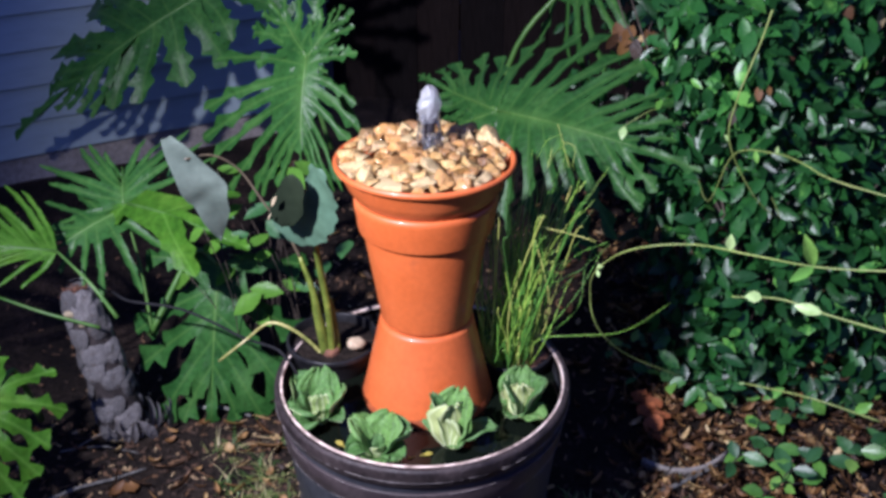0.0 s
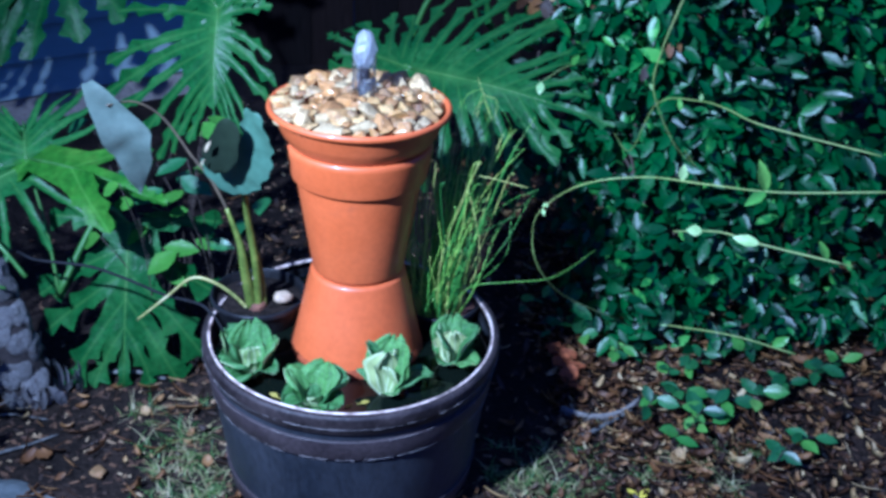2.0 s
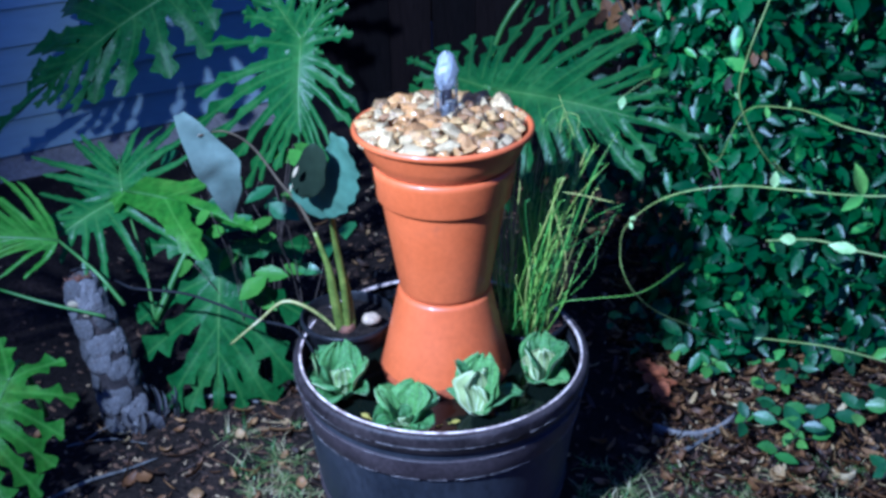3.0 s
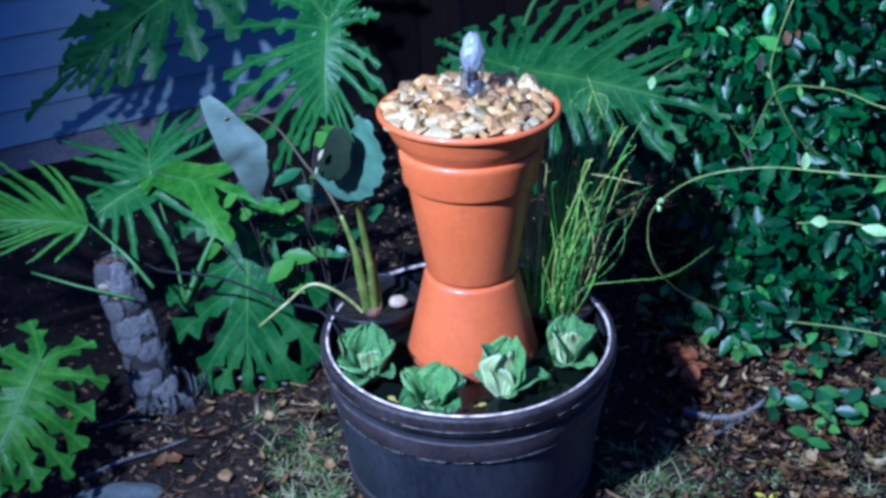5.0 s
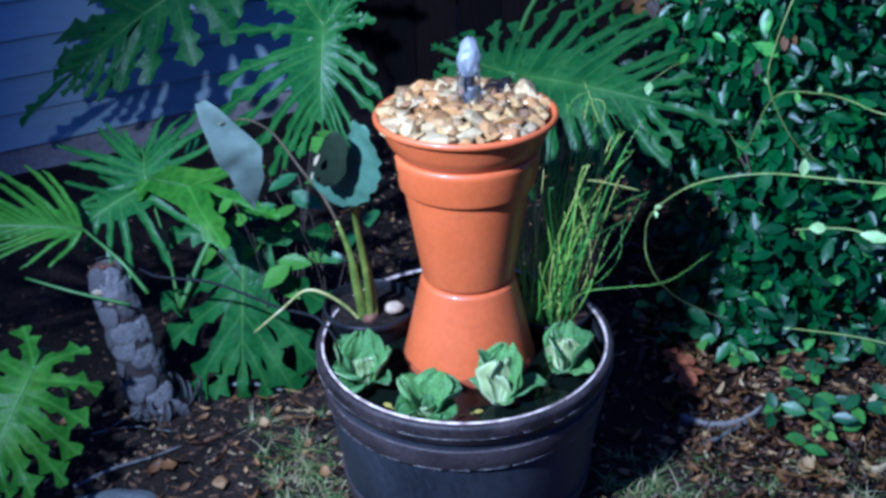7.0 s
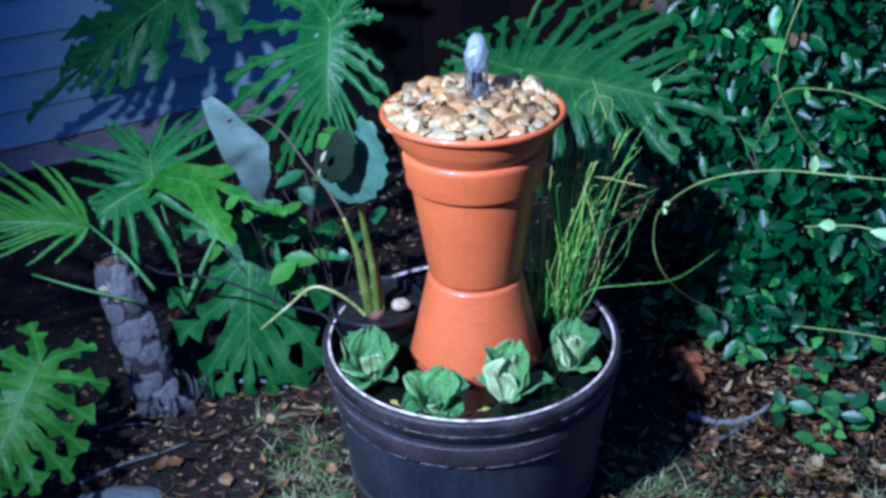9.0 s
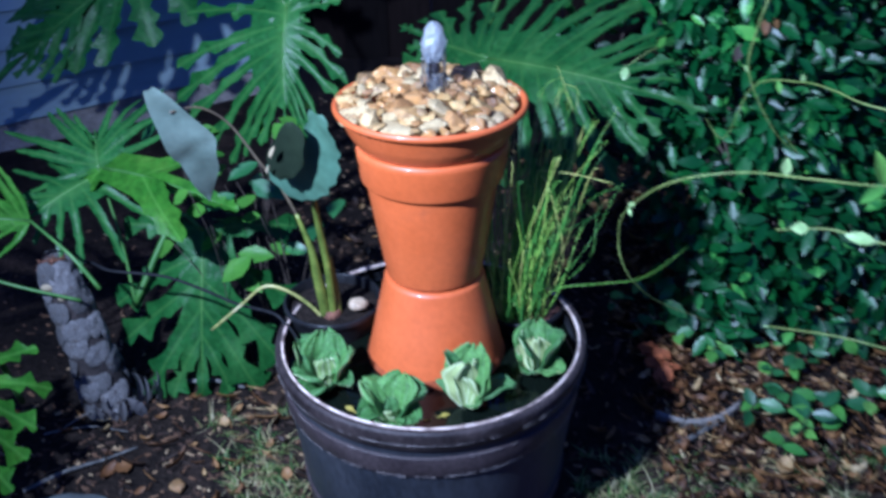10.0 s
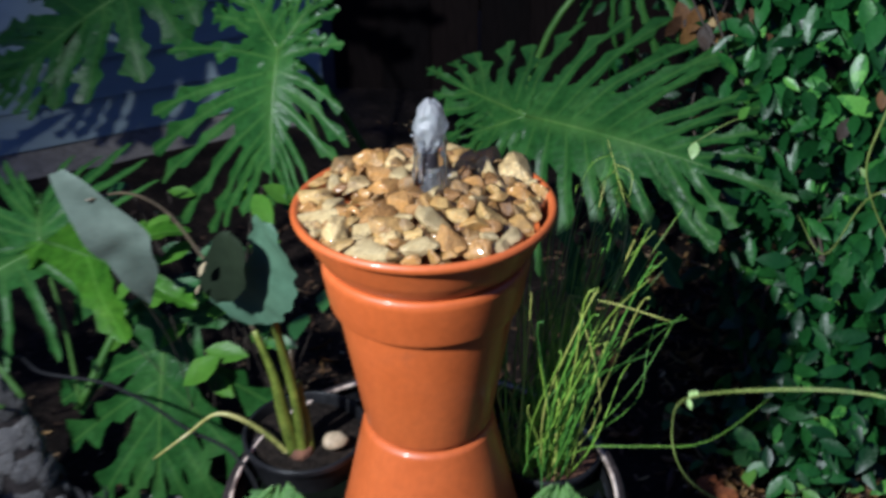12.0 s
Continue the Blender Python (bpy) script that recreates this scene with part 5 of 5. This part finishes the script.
# ---- young plants behind the taro ----
def young_plant(x, y, seed, tall, n):
    """Thin stems with small broad wavy leaves."""
    r = random.Random(seed)
    z = ground_height(x, y)
    ob = thing("young_plant", (x, y, z), "young plant with small broad green leaves behind the taro", "plant", "young plants behind the taro")
    for k in range(n):
        h = tall * r.uniform(0.45, 1.05)
        top = Vector((x + r.gauss(0, 0.05), y + r.gauss(0, 0.045), z + h))
        part("stem", tube([(x + r.gauss(0, 0.01), y, z), (x + (top.x - x) * 0.4, y + (top.y - y) * 0.4, z + h * 0.6), top], 0.0012, 0.0008, 5, 4), WOODY, ob)
        a = r.uniform(0, 6.28)
        one_leaf(top, (math.cos(a), math.sin(a) - 0.4, r.uniform(-0.7, 0.1)), (-0.3, -0.6, 0.8), r.uniform(0.04, 0.07), r.uniform(0.95, 1.3), SPRIG_DARK if r.random() < 0.45 else PHILO_BRIGHT, ob)


SPRIG_DARK = surface("dark_sprig_leaf", [(0.0, (0.0221, 0.08, 0.022)), (0.5, (0.0387, 0.125, 0.033)), (1.0, (0.0663, 0.19, 0.044))], 40, 160, 0.15, (0.34, 0.48), 0.2, 0.002, pick="object", through_light=0.08, spec=0.6)
young_plant(-0.37, 0.3, 501, 0.43, 8)
young_plant(-0.34, 0.4, 502, 0.46, 9)
young_plant(-0.27, 0.36, 503, 0.4, 9)
young_plant(-0.44, 0.5, 504, 0.42, 9)


# ---- low sprigs at the hedge foot ----
def sprig(x, y, seed, size, n, bright):
    """A short runner with a few leaves on the litter."""
    r = random.Random(seed)
    z = ground_height(x, y)
    ob = thing("sprig", (x, y, z), "low runner of glossy green leaves on the leaf litter" if not bright else "low runner of fresh green leaves on the leaf litter", "plant", "runners at the hedge foot")
    pts = [Vector((x + 0.12, y + 0.08, z)), Vector((x + 0.06, y + 0.04, z + 0.03 * size / 0.04)), Vector((x, y, z + 0.045)), Vector((x - 0.03, y - 0.03, z + 0.04))]
    part("stem", tube(pts, 0.0016, 0.001, 5, 4), WOODY, ob)
    line = spline(pts, 6)
    for k in range(n):
        p = line[int((0.25 + 0.74 * k / n) * (len(line) - 1))]
        a = k * 2.4 + r.uniform(-0.4, 0.4)
        one_leaf(p, (math.cos(a), math.sin(a), r.uniform(-0.2, 0.5)), (r.gauss(-0.2, 0.3), r.gauss(-0.5, 0.3), 0.9), size * r.uniform(0.8, 1.15), r.uniform(0.95, 1.3), SPRIG if bright or r.random() < 0.3 else SPRIG_DARK, ob)


for k, (x, y, size, n, bright) in enumerate(((0.58, 0.1, 0.045, 8, False), (0.66, 0.06, 0.05, 8, False), (0.6, 0.0, 0.04, 6, True), (0.63, 0.36, 0.036, 9, True), (0.5, 0.33, 0.04, 9, False), (0.44, 0.36, 0.035, 8, False), (0.55, 0.27, 0.036, 9, False),
                                             (0.72, 0.24, 0.04, 8, False), (0.8, 0.12, 0.045, 8, False), (0.7, 0.4, 0.04, 9, False), (0.85, 0.3, 0.042, 9, False), (0.4, 0.46, 0.035, 8, False), (0.95, 0.2, 0.045, 9, False), (0.78, -0.05, 0.045, 7, False),
                                             (0.5, 0.46, 0.035, 9, False), (0.6, 0.44, 0.036, 9, True), (0.9, 0.44, 0.04, 9, False), (0.64, 0.19, 0.036, 7, False))):
    sprig(x, y, 200 + k, size, n, bright)


# ---- the litter, grass and loose things on the ground ----
def curled(bm_verts, bm_faces, p, turn, size, broad, curl, tilt):
    """A dry curled leaf as arrays."""
    o = len(bm_verts)
    m = Matrix.Translation(p) @ Euler((tilt[0], tilt[1], turn)).to_matrix().to_4x4()
    for j in range(5):
        u = j / 4
        w = broad * math.sin(math.pi * (0.06 + 0.88 * u)) ** 0.8
        for i in (-1, 0, 1):
            bm_verts.append(tuple(m @ Vector((i * w * size * 0.5, (u - 0.5) * size, size * curl * (abs(i) * 0.28 + (u - 0.5) ** 2)))))
    for j in range(4):
        for i in range(2):
            a = o + j * 3 + i
            bm_faces.append((a, a + 1, a + 4, a + 3))


def on_free_ground(x, y):
    return math.hypot(x, y) > 0.21 and ((y - 1.47) - 0.64 * (x + 0.7)) < 0


def in_shade(x, y):
    """Thinned litter darkens the shade between tub and hedge, and under the philodendron."""
    return (-0.1 < y and x < 0.39 + 0.05 * noise.noise((y * 6, 2.0, 0.0)) and x > 0.1) or (x < -0.35 and y > 0.2)


def build_litter():
    r = random.Random(91)
    verts, faces = [], []
    n = 0
    while n < 5900:
        x, y = r.gauss(0.45, 0.75), r.gauss(0.2, 0.6)
        want = 1.0 if x > 0.25 + 0.08 * noise.noise((y * 4, 0, 0)) else 0.16
        if not on_free_ground(x, y) or r.random() > want or (in_shade(x, y) and r.random() < 0.85):
            continue
        n += 1
        size = r.uniform(0.01, 0.03) if r.random() < 0.86 else r.uniform(0.032, 0.048)
        curled(verts, faces, Vector((x, y, ground_height(x, y) + r.uniform(0.001, 0.009))), r.uniform(0, 6.28), size, r.uniform(0.22, 0.52), r.uniform(0.2, 1.2), (r.gauss(0, 0.35), r.gauss(0, 0.35)))
    # thin straws and leaf stalks among them
    n = 0
    while n < 2200:
        x, y = r.gauss(0.5, 0.55), r.gauss(0.1, 0.4)
        if not on_free_ground(x, y) or in_shade(x, y):
            continue
        n += 1
        curled(verts, faces, Vector((x, y, ground_height(x, y) + r.uniform(0.004, 0.012))), r.uniform(0, 6.28), r.uniform(0.02, 0.055), r.uniform(0.03, 0.07), r.uniform(0.1, 0.6), (r.gauss(0, 0.2), r.gauss(0, 0.2)))
    tagged(raw("leaf_litter", verts, faces, LITTER), "brown and tan fallen leaves over damp soil", "leaf litter", kind="stuff")
    verts, faces = [], []
    n = 0
    while n < 9000:
        x, y = r.gauss(0.05, 0.75), r.gauss(0.2, 0.6)
        if not on_free_ground(x, y) or (in_shade(x, y) and r.random() < 0.8):
            continue
        n += 1
        long, w, h = r.uniform(0.006, 0.022), r.uniform(0.003, 0.008), r.uniform(0.002, 0.005)
        m = Matrix.Translation((x, y, ground_height(x, y) + h * 0.4)) @ Euler((r.gauss(0, 0.35), r.gauss(0, 0.35), r.uniform(0, 6.28))).to_matrix().to_4x4()
        o = len(verts)
        verts += [tuple(m @ Vector(q)) for q in ((-long / 2, -w / 2, -h / 2), (long / 2, -w / 3, -h / 2), (long / 2.2, w / 2, -h / 2), (-long / 2.4, w / 2.6, -h / 2), (-long / 2.6, -w / 3, h / 2), (long / 2.5, -w / 3.4, h / 2), (long / 2.8, w / 3, h / 2), (-long / 3, w / 4, h / 2))]
        faces += [tuple(o + i for i in f) for f in ((0, 1, 5, 4), (1, 2, 6, 5), (2, 3, 7, 6), (3, 0, 4, 7), (4, 5, 6, 7))]
    tagged(raw("bark_mulch", verts, faces, MULCH, smooth=False), "dark brown bark chips and soil crumbs", "mulch", kind="stuff")


build_litter()


def build_grass():
    r = random.Random(55)
    verts, faces = [], []
    patches = [((-0.36, 0.1), 0.07, 70), ((-0.28, -0.02), 0.06, 130), ((-0.31, 0.05), 0.05, 80), ((-0.26, -0.09), 0.05, 110), ((0.36, -0.1), 0.1, 180), ((0.3, -0.06), 0.06, 140), ((0.62, -0.09), 0.08, 120), ((0.48, -0.16), 0.1, 200), ((-0.3, -0.16), 0.1, 200), ((0.72, 0.02), 0.06, 70), ((0.45, 0.0), 0.08, 50)]
    for (cx, cy), spread, n in patches:
        tufts = [(r.gauss(cx, spread * 0.55), r.gauss(cy, spread * 0.55), r.uniform(0.5, 1.0)) for _ in range(n // 9)]
        for k in range(int(n * 1.3)):
            tx, ty, vigour = tufts[k % len(tufts)]
            x, y = r.gauss(tx, 0.008), r.gauss(ty, 0.008)
            if not on_free_ground(x, y):
                continue
            a, tall, lean = r.uniform(0, 6.28), r.uniform(0.014, 0.042) * vigour, r.uniform(0.4, 2.0)
            d, side = Vector((math.cos(a), math.sin(a), 0)), Vector((-math.sin(a), math.cos(a), 0))
            p = Vector((x, y, ground_height(x, y) - 0.002))
            o = len(verts)
            for j in range(4):
                u = j / 3
                q = p + d * tall * lean * u * u + Vector((0, 0, tall * (u - 0.35 * lean * u * u)))
                w = 0.0013 * (1 - u * 0.85)
                verts += [tuple(q - side * w), tuple(q + side * w)]
            faces += [(o + 2 * j, o + 2 * j + 1, o + 2 * j + 3, o + 2 * j + 2) for j in range(3)]
    tagged(raw("grass", verts, faces, GRASS), "sparse short green and straw grass round the planter", "grass", kind="stuff")


build_grass()


def loose_leaf(x, y, size, broad, seed, lift=0.006, material=LOOSE, label="dry tan fallen leaf lying on dark soil"):
    r = random.Random(seed)
    verts, faces = [], []
    curled(verts, faces, Vector((0, 0, lift)), r.uniform(0, 6.28), size, broad, r.uniform(0.2, 0.7), (r.gauss(0, 0.15), r.gauss(0, 0.15)))
    me = bpy.data.meshes.new("fallen_leaf")
    me.from_pydata(verts, [], faces)
    me.materials.append(material)
    me.polygons.foreach_set("use_smooth", [True] * len(me.polygons))
    ob = new("fallen_leaf", me)
    ob.location = (x, y, ground_height(x, y))
    tagged(ob, label, "fallen leaf", "fallen leaves on the soil")


for k, (x, y, size, broad) in enumerate(((-0.53, 0.0, 0.045, 0.8), (0.59, -0.03, 0.05, 0.7), (0.66, 0.13, 0.05, 0.6), (0.44, 0.05, 0.04, 0.6), (0.55, 0.0, 0.05, 0.5), (0.62, -0.07, 0.055, 0.5), (0.47, 0.2, 0.05, 0.6), (0.52, 0.17, 0.04, 0.7),
                                         (0.57, 0.2, 0.045, 0.6), (0.74, 0.18, 0.06, 0.6), (0.8, 0.4, 0.06, 0.6), (0.7, 0.05, 0.045, 0.6), (0.78, 0.02, 0.05, 0.6), (-0.38, 0.12, 0.03, 0.8), (-0.3, 0.16, 0.03, 0.8), (-0.45, 0.2, 0.035, 0.7),
                                         (-0.25, -0.02, 0.035, 0.7), (-0.29, 0.06, 0.03, 0.6), (0.86, 0.48, 0.06, 0.7), (0.9, 0.25, 0.05, 0.6), (0.5, 0.1, 0.04, 0.7), (0.66, 0.24, 0.045, 0.6), (-0.5, 0.14, 0.03, 0.6), (0.4, -0.02, 0.035, 0.7))):
    loose_leaf(x, y, size * 0.78, broad, 300 + k)
for k, (x, y, size) in enumerate(((0.424, 0.305, 0.055), (0.432, 0.265, 0.052), (0.44, 0.228, 0.045), (0.45, 0.285, 0.04), (0.446, 0.19, 0.032), (0.46, 0.25, 0.034))):
    loose_leaf(x, y, size, 0.85, 350 + k, 0.01 + 0.002 * (k % 4), SHARD, "rust-orange fallen leaf lying at the hedge foot")


def twig(points, r0, r1, label):
    pts = [Vector((x, y, ground_height(x, y) + lift)) for x, y, lift in points]
    bm = tube(pts, r0, r1, 7, 6)
    for v in bm.verts:
        v.co += Vector((1, 0.6, 0.8)) * 0.0018 * noise.noise(v.co * 55)
    single("twig", bm, TWIG, label, "twig", "twigs on the soil", at=pts[0])


twig([(-0.69, -0.04, 0.004), (-0.63, 0.0, 0.008), (-0.57, 0.03, 0.006), (-0.52, 0.055, 0.006)], 0.0042, 0.002, "pale lichen-covered twig lying on dark soil")
twig([(-0.55, -0.07, 0.004), (-0.5, -0.1, 0.005), (-0.45, -0.13, 0.004)], 0.004, 0.003, "short grey twig lying on dark soil")
twig([(-0.7, 0.1, 0.006), (-0.62, 0.11, 0.012), (-0.55, 0.1, 0.006)], 0.0022, 0.0012, "thin pale dry twig lying on dark soil")
twig([(-0.68, 0.1, 0.006), (-0.63, 0.14, 0.02), (-0.58, 0.17, 0.015)], 0.0018, 0.001, "thin pale dry twig lying on dark soil")
twig([(-0.5, 0.24, 0.01), (-0.42, 0.24, 0.015), (-0.36, 0.22, 0.01)], 0.005, 0.003, "grey-brown twig lying on dark soil")
twig([(0.425, 0.045, 0.006), (0.47, 0.07, 0.008), (0.52, 0.1, 0.008), (0.567, 0.135, 0.006)], 0.005, 0.003, "pale lichen-covered twig lying on leaf litter")


def build_flat_stone():
    bm = bmesh.new()
    bmesh.ops.create_icosphere(bm, subdivisions=4, radius=1)
    at = Vector((-0.6, -0.11, ground_height(-0.6, -0.11)))
    for v in bm.verts:
        p = v.co
        v.co = at + Vector((p.x * 0.095 * (1 + 0.2 * noise.noise(p * 1.6)), p.y * 0.06, max(-0.02, p.z * 0.016 + 0.004 * noise.noise(p * 4)) + 0.004))
    single("flat_stone", bm, STONE, "flat blue-grey stone half sunk in soil", "stone", at=at)
    for x, y, w, me_seed in ((-0.43, -0.04, 0.032, 3), (0.4, 0.09, 0.02, 5), (-0.34, 0.14, 0.02, 9), (0.43, 0.06, 0.018, 12)):
        ob = new("pebble", pebble_mesh(60 + me_seed, PEBBLE))
        ob.matrix_basis = pose(x, y, ground_height(x, y) + w * 0.15, 0, 0, me_seed * 40) @ Matrix.Diagonal((w, w, w, 1))
        tagged(ob, "small tan pebble lying on dark soil", "pebble")


build_flat_stone()


def build_edging():
    pts = []
    for k in range(15):
        a = radians(232 + 88 * k / 14)
        x, y = 0.475 + 0.115 * math.cos(a), 0.215 + 0.118 * math.sin(a)
        pts.append((x, y, ground_height(x, y) + 0.01))
    bm = bmesh.new()
    rows = []
    for x, y, z in pts:
        out = Vector((x - 0.475, y - 0.215, 0)).normalized()
        p = Vector((x, y, z))
        rows.append([bm.verts.new(p + out * a + Vector((0, 0, b))) for a, b in ((-0.003, -0.03), (0.003, -0.03), (0.004, 0.004), (0.002, 0.008), (-0.002, 0.008), (-0.004, 0.004))])
    for a, b in zip(rows, rows[1:]):
        for i in range(6):
            bm.faces.new((a[i], a[(i + 1) % 6], b[(i + 1) % 6], b[i]))
    bm.faces.new(rows[0])
    bm.faces.new(rows[-1][::-1])
    bmesh.ops.recalc_face_normals(bm, faces=bm.faces)
    single("garden_edging", bm, EDGING, "curved grey plastic edging half sunk in leaf litter", "edging", at=(0.49, 0.12, 0.05))


build_edging()


def build_yellow_flower():
    at = (0.497, -0.116, ground_height(0.497, -0.116) + 0.004)
    ob = thing("fallen_flower", at, "fallen yellow flower lying on grass", "flower")
    for a in (0.5, 2.6):
        one_leaf(at, (math.cos(a), math.sin(a), 0.5), (0, -0.3, 1), 0.026, 1.0, PETAL, ob, "petal")


build_yellow_flower()


def build_cable():
    bm = tube([(-0.72, 0.3, 0.2), (-0.62, 0.24, 0.32), (-0.55, 0.18, 0.34), (-0.46, 0.17, 0.333), (-0.39, 0.14, 0.325), (-0.32, 0.09, 0.325), (-0.255, 0.045, 0.335), (-0.234, 0.03, 0.326), (-0.215, 0.02, 0.3), (-0.2, 0.0, 0.24)], 0.0026, 0.0026, 8, 8)
    single("pump_cable", bm, CABLE, "black pump cable running into the barrel", "cable", at=(-0.234, 0.03, 0.326))


build_cable()
